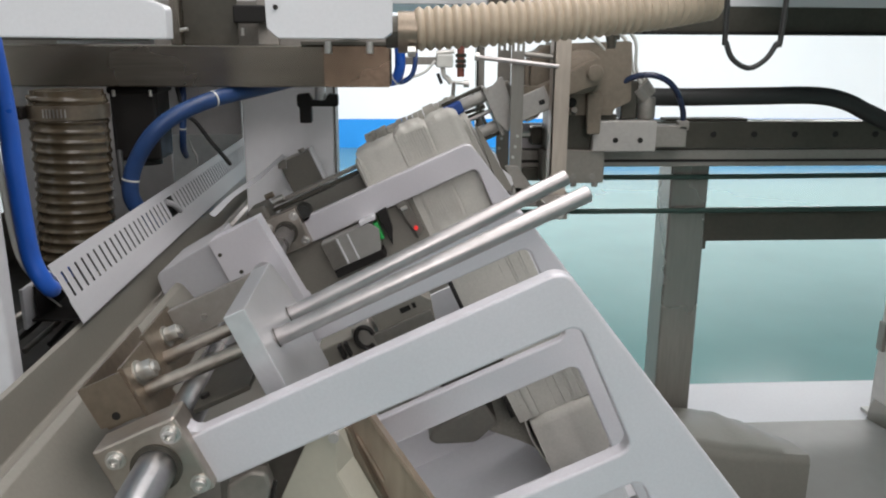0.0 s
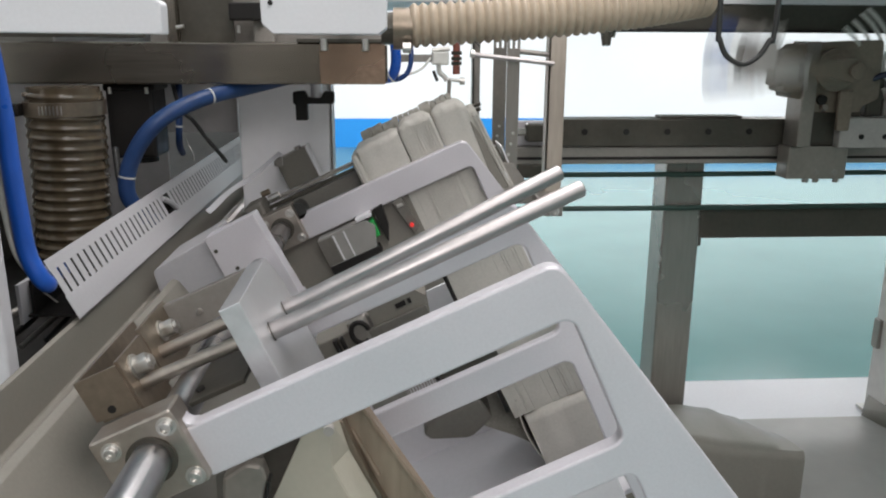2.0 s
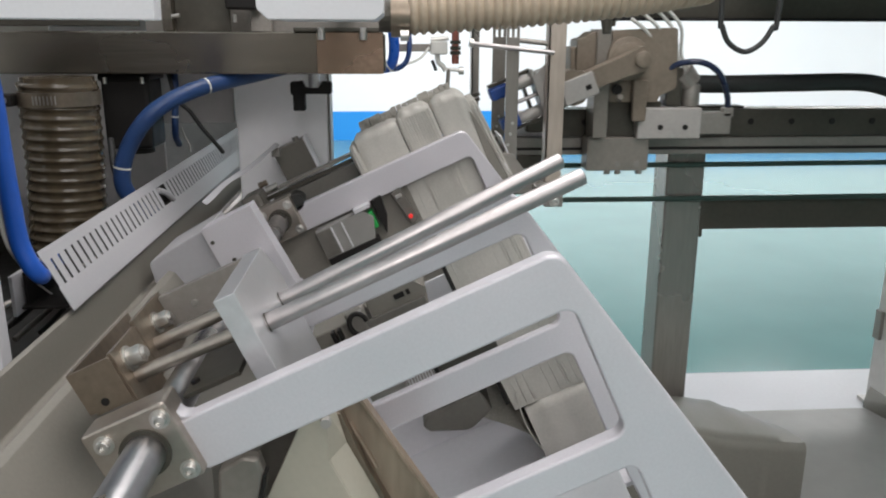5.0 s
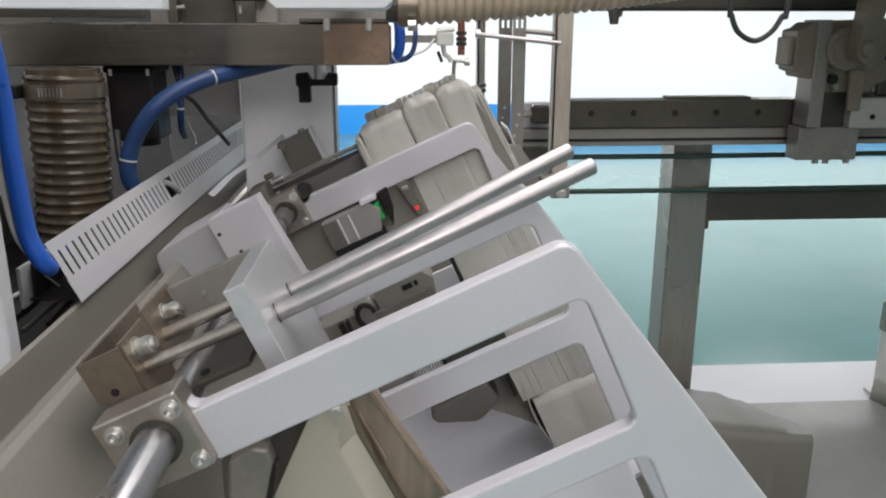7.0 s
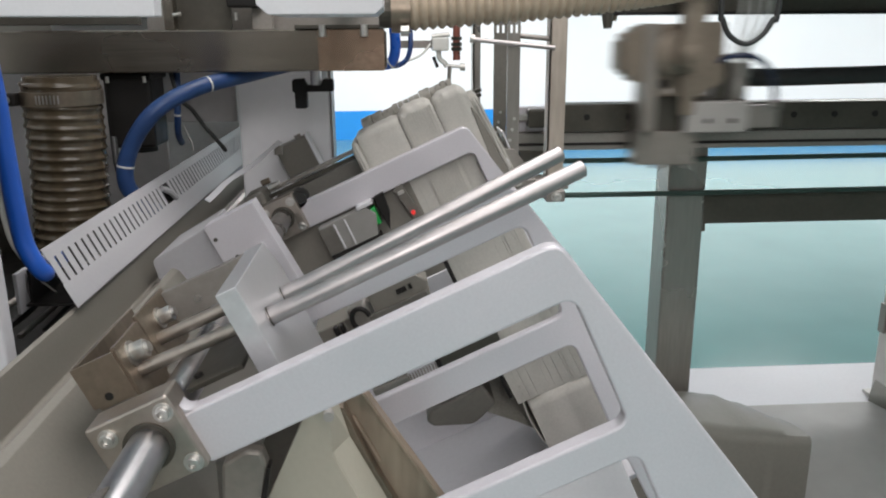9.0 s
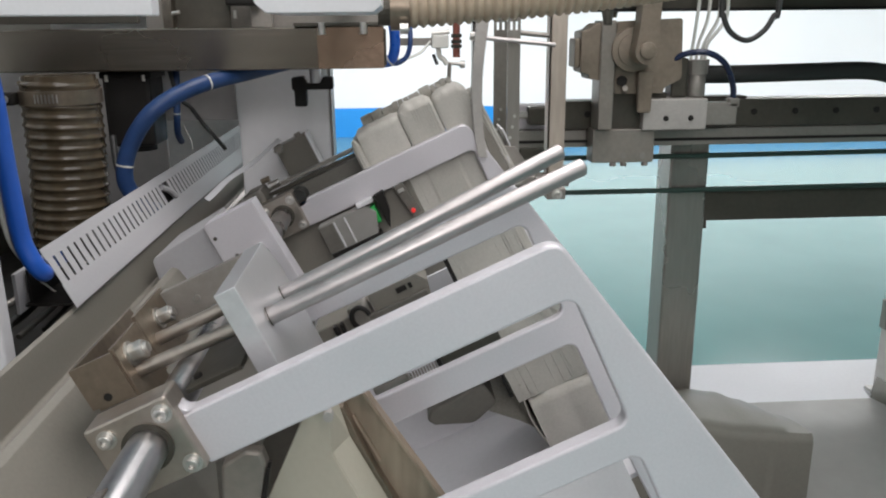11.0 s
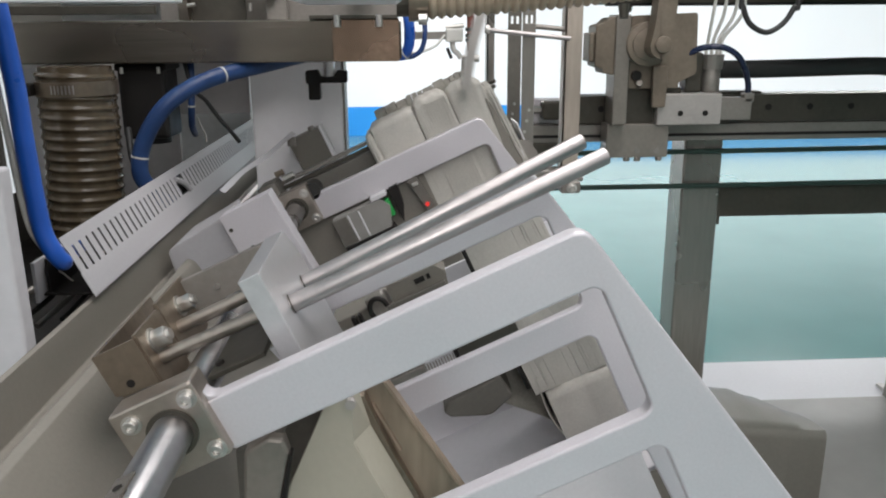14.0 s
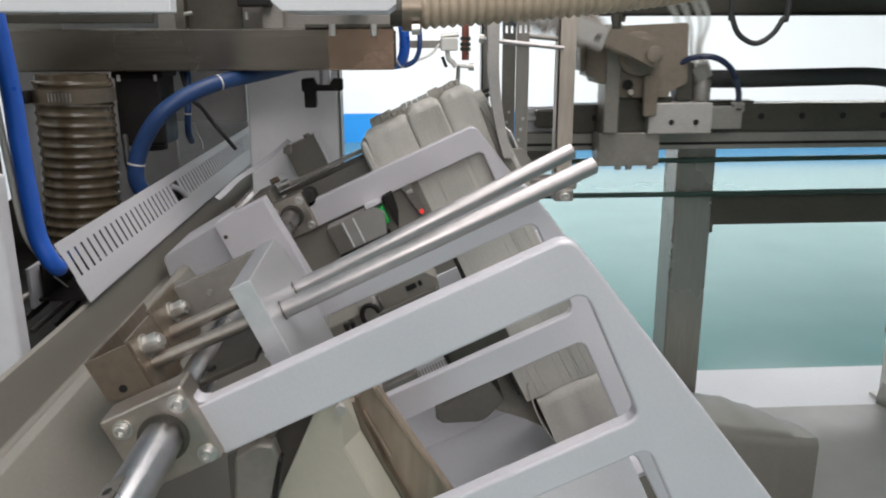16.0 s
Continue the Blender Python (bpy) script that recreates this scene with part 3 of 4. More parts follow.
part("lever", prism(fillet([(-0.167, 1.372, 0.004), (-0.146, 1.374, 0.003), (-0.140, 1.362, 0.003), (-0.118, 1.362, 0.003), (-0.112, 1.373, 0.004), (-0.095, 1.372, 0.004), (-0.095, 1.351, 0.004), (-0.142, 1.351, 0.003), (-0.142, 1.322, 0.003), (-0.163, 1.322, 0.003), (-0.163, 1.349, 0.003), (-0.167, 1.352, 0.002)]), 1.41, 1.432, 0.002), BLACK, knob)
part("pin", cyl((-0.126, 1.421, 1.362), (-0.126, 1.421, 1.395), 0.010, seg=16), ALU_MILLED, knob)

# ---- blue and thin tubes ----
def hose(name, pts, r, mat, label, category="hose", ties=()):
    t = thing(name, label, category)
    part("tube_body", tube(pts, r, seg=14, n=10), mat, t, smooth=60)
    line = smooth_path(pts, 10)
    for f in ties:
        k = int(f * (len(line) - 2))
        d = (line[k + 1] - line[k]).normalized()
        part("cable_tie", cyl(line[k] - d * 0.0012, line[k] + d * 0.0012, r + 0.0009, seg=18), CLEAR_TUBE, t, "thin clear cable tie", 40)
    return t


hose("blue_tube", [(-0.385, 0.80, 1.50), (-0.377, 0.80, 1.396), (-0.376, 0.80, 1.342), (-0.374, 0.80, 1.286), (-0.371, 0.80, 1.246), (-0.363, 0.801, 1.222), (-0.360, 0.812, 1.209), (-0.374, 0.845, 1.204), (-0.38, 0.90, 1.20)], 0.0095, BLUE_TUBE, "thick blue air tube running into the slotted trunking", ties=(0.86,))
hose("clear_tube", [(-0.402, 0.80, 1.49), (-0.394, 0.80, 1.39), (-0.390, 0.80, 1.33), (-0.387, 0.80, 1.28), (-0.382, 0.80, 1.245), (-0.372, 0.806, 1.22)], 0.0035, CLEAR_TUBE, "thin whitish air tube beside the blue one")
hose("blue_tube", [(-0.14, 1.40, 1.405), (-0.215, 1.33, 1.388), (-0.290, 1.24, 1.370), (-0.345, 1.20, 1.338), (-0.385, 1.20, 1.285), (-0.397, 1.20, 1.235), (-0.380, 1.21, 1.200), (-0.36, 1.23, 1.18)], 0.0125, SHADED_BLUE, "thick blue air tube looping below the stainless beam", ties=(0.27, 0.66))
hose("blue_tube", [(-0.338, 1.32, 1.40), (-0.338, 1.315, 1.36), (-0.341, 1.312, 1.32), (-0.347, 1.33, 1.29), (-0.356, 1.38, 1.27)], 0.0055, SHADED_BLUE, "thin blue air tube behind the looping tube", ties=(0.5,))
hose("black_cable", [(-0.347, 1.31, 1.40), (-0.336, 1.31, 1.352), (-0.317, 1.31, 1.332), (-0.299, 1.31, 1.305), (-0.284, 1.315, 1.284), (-0.272, 1.33, 1.262)], 0.0034, RUBBER, "thin black cable in the cabinet opening", "cable")
hose("black_cable", [(-0.415, 1.22, 1.30), (-0.405, 1.20, 1.25), (-0.385, 1.20, 1.215), (-0.36, 1.22, 1.20)], 0.005, RUBBER, "black cable dropping behind the blue tube", "cable")
for k in range(7):
    r = random.Random(k)
    hose("black_cable", [(-0.48 + 0.02 * k, 0.80 + 0.02 * k, 1.12), (-0.44 + 0.012 * k, 0.86 + 0.03 * k, 1.13 + r.uniform(0, 0.025)), (-0.40, 0.97 + 0.02 * k, 1.15 + r.uniform(-0.01, 0.02)), (-0.36, 1.08, 1.17)], 0.0042 - 0.0003 * k, RUBBER if k % 3 else GALV, "black cable lying beneath the trunking", "cable")
hose("clear_tube", [(-0.40, 0.84, 1.16), (-0.392, 0.86, 1.185), (-0.38, 0.88, 1.165), (-0.37, 0.90, 1.145)], 0.0012, CLEAR_TUBE, "thin pale wire curling below the trunking", "wire")
hose("blue_tube", [(0.005, 1.36, 1.50), (0.012, 1.35, 1.46), (0.014, 1.35, 1.425), (0.007, 1.355, 1.402), (-0.008, 1.36, 1.397)], 0.0088, BLUE_TUBE, "blue air tube at the beam end", ties=(0.8,))
hose("blue_tube", [(0.037, 1.38, 1.48), (0.040, 1.37, 1.435), (0.034, 1.37, 1.408), (0.018, 1.37, 1.396), (-0.002, 1.37, 1.396)], 0.0042, material("dark_blue_tube", (0.02, 0.05, 0.16), 0.3), "thin dark blue air tube at the beam end", ties=(0.9,))
hose("clear_tube", [(0.075, 1.41, 1.43), (0.058, 1.40, 1.412), (0.030, 1.39, 1.402), (-0.002, 1.38, 1.400)], 0.0022, CLEAR_TUBE, "thin clear air tube at the beam end")

hose("thin_wire", [(-0.345, 1.36, 1.30), (-0.340, 1.36, 1.285), (-0.334, 1.36, 1.272), (-0.336, 1.37, 1.258)], 0.0014, CLEAR_TUBE, "thin pale wire in the cabinet opening", "wire")

# ---- suction nozzle over the stack ----
noz = thing("suction_nozzle", "small steel suction nozzle assembly above the stack", "nozzle")
part("arm_bar", box(0.005, 0.09, 1.425, 1.437, 1.423, 1.436, 0.001), GALV, noz)
part("valve_body", box(0.078, 0.108, 1.418, 1.444, 1.418, 1.441, 0.003), CLEAR_TUBE, noz)
part("stem", cyl((0.122, 1.43, 1.402), (0.122, 1.43, 1.50), 0.0065), COPPER, noz)
for z in (1.418, 1.436, 1.426):
    part("stem_nut", cyl((0.122, 1.43, z), (0.122, 1.43, z + 0.006), 0.0105, seg=6), DARK_STEEL, noz)
part("elbow", tube([(0.09, 1.43, 1.42), (0.092, 1.43, 1.405), (0.10, 1.43, 1.398), (0.105, 1.43, 1.39)], 0.0045, n=5), CLEAR_TUBE, noz)
part("crossbar", cyl((0.100, 1.43, 1.393), (0.136, 1.43, 1.390), 0.003), BOLT, noz)
part("crossbar_end", cyl((0.128, 1.43, 1.390), (0.137, 1.43, 1.3895), 0.0065), BOLT, noz)
part("lever", cyl((0.081, 1.428, 1.408), (0.088, 1.428, 1.390), 0.003), BLACK, noz)
part("tip", cyl((0.108, 1.43, 1.355), (0.110, 1.43, 1.393), 0.0035), GALV, noz)
part("tee", cyl((0.078, 1.43, 1.443), (0.11, 1.43, 1.446), 0.004), BOLT, noz)

# Black sheets added in place of the shaded void under the trunking.
pan = thing("void_sheet", "black sheet added for the dark void under the trunking", "cable pan")
part("void_floor", box(-0.70, -0.367, 0.737, 1.75, 1.06, 1.07, 0.001), BLACK, pan)
part("void_side", box(-0.705, -0.70, 0.737, 1.75, 1.06, 1.16, 0.001), DARK_STEEL, pan)

# ---- slotted trunking along the left ----
trunk = thing("cable_trunking", "grey slotted plastic cable trunking along the frame", "cable trunking")
part("trunk_back", box(-0.399, -0.395, 0.822, 2.0, 1.160, 1.205, 0.0008), PVC, trunk)
# Black floor and inner sheet stand in for shade behind the slots.
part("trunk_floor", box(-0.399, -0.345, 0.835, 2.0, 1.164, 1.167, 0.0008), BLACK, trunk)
part("slot_shade", box(-0.392, -0.389, 0.84, 2.0, 1.164, 1.204, 0), BLACK, trunk)
SL = Matrix.Translation((-0.366, 0, 1.2315)) @ Matrix.Rotation(radians(-25), 4, "Y")
part("trunk_rim", box(-0.0006, 0.0006, 0.822, 2.0, -0.0135, 0.0, 0.0005, m=SL), PVC, trunk)
part("trunk_foot", box(-0.0006, 0.0006, 0.822, 2.0, -0.0725, -0.0435, 0.0005, m=SL), PVC, trunk)
fin = box(-0.0005, 0.0005, 0.0, 0.0135, -0.0440, -0.0130, 0.0004)
fin_me = bpy.data.meshes.new("fin")
fin.to_mesh(fin_me)
fin.free()
fin_me.materials.append(PVC)
for i in range(62):
    y = 0.824 + i * 0.019
    if i == 22 or i == 23:
        continue
    f = new("fin", fin_me)
    f.parent = trunk
    f.matrix_basis = Matrix.Translation((0, y, 0)) @ SL

part("torn_flap", tube([(-0.359, 1.243, 1.216), (-0.351, 1.262, 1.207), (-0.346, 1.278, 1.194)], 0.005, seg=8, n=4), PVC, trunk)

strip = thing("plastic_strip", "loose clear plastic trunking strip beside the trunking", "plastic strip")
rows = []
for k, (x, y, z) in enumerate(smooth_path([(-0.268, 1.14, 1.218), (-0.249, 1.20, 1.235), (-0.222, 1.30, 1.249), (-0.192, 1.38, 1.272)], 5)):
    w = 0.0045 + 0.001 * math.sin(k * 0.9)
    rows.append([(x, y, z), (x + 0.003, y, z - 0.5 * w), (x + 0.007, y, z - w)])
part("strip_body", grid_shell(rows, (0, 0.001, 0)), PVC, strip, smooth=50)
part("strip_clip", box(-0.200, -0.186, 1.378, 1.386, 1.246, 1.262, 0.001), GALV, strip)

# sheet-metal frame under the trunking
sheet = thing("side_cover", "grey painted folded sheet cover along the frame", "machine cover")
prof = fillet([(-0.3445, 1.163, 0), (-0.340, 1.161, 0.001), (-0.334, 1.112, 0.003), (-0.308, 1.108, 0.003), (-0.300, 1.142, 0.003), (-0.290, 1.138, 0.004), (-0.16, 0.96, 0.01), (-0.16, 0.402, 0), (-0.165, 0.402, 0), (-0.165, 0.955, 0.01), (-0.293, 1.131, 0.004), (-0.298, 1.132, 0.002), (-0.306, 1.102, 0.003), (-0.338, 1.107, 0.003), (-0.3445, 1.155, 0.001)])
part("folded_sheet", prism(prof, 0.30, 2.0, 0.0006), GREY_SHEET, sheet)
for y in (0.62, 0.85, 1.05, 1.3):
    part("screw", cyl((-0.321, y, 1.106), (-0.3205, y, 1.113), 0.0035, seg=12), BOLT, sheet)

# ---- chute side plates on the incline ----
def comb_plate(name, y0, y1, label, bar=-0.152):
    """Side plate with a rounded corner and long windows, in the inclined frame."""
    R = lambda v: 0.3345 - 0.238 * v
    out = [(0.024, 0.0065, 0.004), (0.3325, 0.0065, 0.016), (R(-0.46), -0.46, 0.01),
           (0.06, -0.46, 0.004), (0.06, -0.43, 0.004), (0.33, -0.43, 0.012), (0.325, -0.33, 0.012), (0.06, -0.33, 0.004),
           (0.06, -0.296, 0.004), (0.323, -0.296, 0.010), (0.323, -0.181, 0.010), (0.06, -0.181, 0.004),
           (0.06, bar, 0.004), (0.326, bar, 0.010), (0.326, -0.0385, 0.010), (0.024, -0.0385, 0.004)]
    t = thing(name, label, "side plate", "chute side plates", m=TILT)
    part("plate", prism(fillet(out, 10), y0, y1, 0.0026, seg=3), ALU, t)
    return t


def flange(parent, y0, y1, shaft_r):
    """Square clamp on the shaft with four cap screws."""
    sq = fillet([(-0.040, 0.029, 0.003), (0.0275, 0.029, 0.003), (0.0275, -0.036, 0.003), (-0.040, -0.036, 0.003)])
    part("clamp_block", prism(sq, y0, y1, 0.002), CLAMP, parent, "milled square shaft clamp")
    part("clamp_ring", cyl((-0.003, y0 - 0.002, -0.002), (-0.003, y0 + 0.001, -0.002), shaft_r + 0.0035, seg=30), DARK_STEEL, parent, "dark bearing ring", 40)
    for u, v in ((0.0195, 0.0175), (-0.0265, 0.0165), (0.0195, -0.0275), (-0.031, -0.027)):
        socket_bolt((u, y0, v), (0, -1, 0), 0.0052, 0.006, "cap_screw", parent)


def clamp_fillet(parent, y0, y1):
    """The machined radius where the clamp meets the upper bar of its plate."""
    r, n = 0.0075, 6
    pts = [(0.0276, 0.0066)] + [(0.0276 + r - r * math.sin(k * math.pi / 2 / n), 0.0066 + r - r * math.cos(k * math.pi / 2 / n)) for k in range(n + 1)]
    part("corner_radius", prism(pts, y0, y1, 0.0008), ALU, parent, smooth=40)


front_plate = comb_plate("side_plate", 0.54, 0.556, "silver bead-blasted aluminium chute side plate with long windows")
flange(front_plate, 0.53, 0.560, 0.0155)
clamp_fillet(front_plate, 0.5405, 0.5555)
mid_plate = comb_plate("side_plate", 0.77, 0.782, "silver bead-blasted aluminium chute side plate behind two guide rods", bar=-0.1465)
back_plate = comb_plate("side_plate", 1.29, 1.304, "silver bead-blasted aluminium chute side plate before the fibre stack")
flange(back_plate, 1.275, 1.305, 0.0155)

shaft = thing("pivot_shaft", "thick polished steel pivot shaft through the clamps", "shaft", m=TILT)
part("shaft_body", cyl((-0.003, 0.33, -0.002), (-0.003, 1.42, -0.002), 0.0150, seg=36, bev=0.001), SHAFT, shaft, smooth=40)
part("shaft_flat", box(-0.010, 0.004, 0.331, 0.45, 0.0122, 0.0139, 0.0006), STAINLESS, shaft)
part("shaft_key_hole", cyl((-0.003, 0.435, 0.0134), (-0.003, 0.435, 0.0143), 0.0032, seg=14), BLACK, shaft)

# ---- front pusher: bracket, nuts, guide rods, slide block ----
push = thing("pusher_unit", "aluminium slide block on two polished guide rods", "pusher", m=TILT)
blk = fillet([(0.59, 0.067, 0.001), (0.725, 0.067, 0.001), (0.745, 0.035, 0.003), (0.745, -0.056, 0.002), (0.70, -0.075, 0.002), (0.59, -0.05, 0.001)])
bm = bmesh.new()
vs = [bm.verts.new((0.0745, p[0], p[1])) for p in blk]
f = bm.faces.new(vs)
r = bmesh.ops.extrude_face_region(bm, geom=[f])
bmesh.ops.translate(bm, vec=(0.0185, 0, 0), verts=[g for g in r["geom"] if isinstance(g, bmesh.types.BMVert)])
bmesh.ops.recalc_face_normals(bm, faces=bm.faces)
bevel(bm, 0.0008)
part("slide_block", bm, ALU_MILLED, push)
RODS = (((0.090, 0.630, 0.023), (0.390, 0.684, 0.0115)), ((0.090, 0.700, 0.018), (0.386, 0.750, 0.0175)))
for a, b in (((-0.022, 0.620, 0.031), (0.0745, 0.622, 0.028)), ((-0.022, 0.682, 0.034), (0.0745, 0.684, 0.034))):
    part("thin_rod", cyl(a, b, 0.0060, seg=20), CLAMP, push, "thin steel rod", 40)
for a, b in RODS:
    a, b = Vector(a), Vector(b)
    s = a
    part("guide_rod", cyl(s, b, 0.0078, seg=28, bev=0.0012), CHROME, push, "polished steel guide rod", 40)
    # Dark ring paints the shade of the recess where the rod enters.
    part("recess_ring", cyl(a.lerp(b, 0.0083), a.lerp(b, 0.0115), 0.0088, seg=24), DARK_STEEL, push, "dark ring standing in for the shaded rod recess", 40)
    part("rod_cap", cyl(b, b + (b - a).normalized() * 0.0012, 0.0052, seg=20), GALV, push)

brk = thing("pusher_bracket", "warm-toned stainless channel bracket with nuts", "bracket", m=TILT)
bm = prism(fillet([(-0.062, 0.022, 0.001), (-0.024, 0.018, 0.001), (-0.024, 0.060, 0.001), (-0.062, 0.060, 0.001)]), 0.597, 0.600, 0.0004)
box(-0.062, -0.0585, 0.600, 0.745, 0.022, 0.060, 0.0005, bm)
box(-0.0585, -0.024, 0.600, 0.745, 0.018, 0.0215, 0.0005, bm)
part("channel", bm, BRONZED, brk)
part("end_plate", box(-0.026, -0.022, 0.600, 0.662, 0.004, 0.062, 0.0006), BRONZED, brk)
part("end_plate", box(-0.026, -0.022, 0.664, 0.745, 0.010, 0.066, 0.0006), BRONZED, brk)
hex_nut(Vector((-0.0205, 0.622, 0.046)), (1, 0, 0), 0.0088, 0.012, brk)
hex_nut(Vector((-0.0205, 0.705, 0.047)), (1, 0, 0), 0.0080, 0.012, brk)
part("base_angle", box(-0.022, 0.062, 0.60, 0.745, 0.000, 0.004, 0.0005), DARK_STEEL, brk)
part("hole", cyl((-0.045, 0.5965, 0.0275), (-0.045, 0.598, 0.0275), 0.0035, seg=14), BLACK, brk)
part("back_strip", box(-0.022, 0.074, 0.735, 0.745, 0.030, 0.062, 0.0006), GALV, brk)
part("screw", cyl((0.008, 0.7335, 0.043), (0.008, 0.736, 0.043), 0.003, seg=12), BOLT, brk)
part("screw", cyl((0.018, 0.62, 0.0035), (0.018, 0.62, 0.007), 0.004, seg=12), BLACK, brk)

# ---- lower guards seen below the front plate ----
guard = thing("cream_guard", "cream plastic guard sheet below the front plate", "guard")
part("guard_sheet", prism([(-0.076, 1.130), (-0.062, 1.142), (-0.051, 1.142), (-0.051, 1.097), (-0.026, 1.046), (0.02, 0.95), (0.02, 0.92), (-0.17, 0.92)], 0.612, 0.615, 0.0006), CREAM, guard)
near = [(-0.051, 0.616, 1.142), (-0.051, 0.616, 1.097), (-0.026, 0.616, 1.046), (0.02, 0.616, 0.95)]
far = [(-0.047, 0.650, 1.128), (-0.038, 0.650, 1.095), (-0.006, 0.650, 1.030), (0.043, 0.650, 0.93)]
part("guard_return", grid_shell([near, far], (-0.002, 0, 0)), CREAM, guard)
part("guard_screw", cyl((-0.052, 0.604, 1.1375), (-0.052, 0.612, 1.1375), 0.0045, seg=12), VALVE, guard)
ang = thing("angle_bracket", "brown-tinted stainless angle bracket below the front plate", "bracket")
part("web", prism([(-0.052, 1.113), (-0.025, 1.132), (0.054, 1.006), (0.075, 0.96), (0.02, 0.96), (0.001, 1.008)], 0.668, 0.671, 0.0006), BROWN_STEEL, ang)
part("strip", prism([(-0.055, 1.126), (-0.043, 1.122), (-0.020, 1.066), (0.007, 1.014), (0.03, 0.96), (0.0, 0.96), (-0.016, 1.010), (-0.040, 1.061)], 0.652, 0.6675, 0.0006), BRONZED, ang)
part("lip", prism([(-0.026, 1.133), (-0.023, 1.134), (0.057, 1.006), (0.078, 0.96), (0.075, 0.96), (0.054, 1.006)], 0.655, 0.671, 0.0004), BROWN_STEEL, ang)
# Raised ridge added in place of a pale worn patch on the web.
part("worn_streak", tube([(-0.036, 0.668, 1.106), (-0.030, 0.667, 1.094), (-0.022, 0.668, 1.078), (-0.012, 0.667, 1.058)], 0.0026, seg=8, n=4), BROWN_STEEL, ang)
wing = thing("shaft_stop", "grey cast stop lever under the shaft clamp", "lever")
part("lever_arm", prism(fillet([(-0.140, 1.105, 0.006), (-0.120, 1.118, 0.006), (-0.107, 1.116, 0.004), (-0.103, 1.102, 0.005), (-0.112, 1.062, 0.006), (-0.118, 1.03, 0.004), (-0.145, 1.03, 0.004)]), 0.588, 0.606, 0.003), CARRIAGE_PLATE, wing)
part("lever_edge", prism(fillet([(-0.103, 1.103, 0.001), (-0.100, 1.102, 0.001), (-0.107, 1.062, 0.001), (-0.112, 1.03, 0), (-0.117, 1.03, 0), (-0.111, 1.064, 0.001)]), 0.586, 0.600, 0.0005), BLACK, wing)
part("lever_pin", cyl((-0.112, 0.600, 1.121), (-0.112, 0.61, 1.121), 0.006, seg=16), CASTING, wing)
# Added dark plate that fills the area left of the guard.
part("dark_backing", prism([(-0.165, 1.062), (-0.068, 1.112), (-0.046, 1.116), (-0.07, 1.0), (-0.08, 0.95), (-0.165, 0.95)], 0.668, 0.674, 0.0006), CASTING, wing)
# ---- chute floor between the plates ----
floor_a = thing("chute_floor", "pale aluminium chute floor between the side plates", "chute", m=TILT)
part("floor_sheet", box(0.02, 0.345, 0.783, 1.05, -0.372, -0.366, 0.001), TABLE, floor_a)
part("back_sheet", box(-0.10, 0.345, 1.045, 1.05, -0.366, -0.13, 0.001), TABLE, floor_a)
part("skirt_sheet", box(0.02, 0.318, 0.7650, 0.7680, -0.46, -0.305, 0.001), WHITE, floor_a)


# ---- moulded fibre stacks ----
def sheet_pack(u0, n, pitch, y0, y1, v0, v1, seed, parent, lean=0.0, round_top=0.03, name="fibre_sheet", loose=1.0, mat=PAPER):
    """n thin sheets set one behind another along the incline."""
    r = random.Random(seed)
    for i in range(n):
        u = u0 + i * pitch
        top = v1 + loose * r.uniform(-0.0022, 0.0022)
        a, b = y0 + loose * r.uniform(-0.0018, 0.0018), y1 + r.uniform(-0.002, 0.002)
        rt = round_top + r.uniform(-0.003, 0.003)
        pts = fillet([(a, v0, 0), (b, v0, 0), (b, top, rt), (a, top, rt)], 4)
        bm = bmesh.new()
        th = pitch * (1 - loose * r.uniform(0.01, 0.2))
        lo = [bm.verts.new((u + lean * (p[1] - v0) + r.uniform(-0.0004, 0.0004), p[0], p[1])) for p in pts]
        hi = [bm.verts.new((u + th + lean * (p[1] - v0), p[0], p[1])) for p in pts]
        bm.faces.new(lo[::-1])
        bm.faces.new(hi)
        for k in range(len(pts)):
            q = (k + 1) % len(pts)
            bm.faces.new((lo[k], lo[q], hi[q], hi[k]))
        part(name, bm, mat, parent)


def bundle(name, u0, u1, y0, y1, v0, v1, mat, parent, bulge, seed):
    """A pressed bundle with a soft, creased outline."""
    bm = bmesh.new()
    nu, nv = 14, 20
    r = random.Random(seed)
    off = r.uniform(0, 50)
    prof = []
    W, H = (y1 - y0), (v1 - v0)
    outline = fillet([(y0, v0, 0.004), (y1, v0, 0.004), (y1, v1, 0.026), (y0, v1, 0.013)], 6)
    rings = []
    for i in range(nu + 1):
        f = i / nu
        s = 1 - bulge * (2 * f - 1) ** 4
        ring = []
        for y, v in outline:
            yy = (y - (y0 + y1) / 2) * s + (y0 + y1) / 2
            vv = v0 + (v - v0) * s
            n = noise.noise(Vector((f * 9 + off, yy * 30, vv * 30))) * 0.0022
            ring.append(bm.verts.new((u0 + (u1 - u0) * f + noise.noise(Vector((yy * 40, vv * 40, off))) * 0.002, yy - n, vv + n)))
        rings.append(ring)
    for a, b in zip(rings, rings[1:]):
        for k in range(len(a)):
            q = (k + 1) % len(a)
            bm.faces.new((a[k], a[q], b[q], b[k]))
    bm.faces.new(rings[0][::-1])
    bm.faces.new(rings[-1])
    return part(name, bm, mat, parent, smooth=50)


stack_b = thing("fibre_stack", "stack of grey moulded fibre sleeves in the rear chute", "stack", m=TILT)
sleeves = []
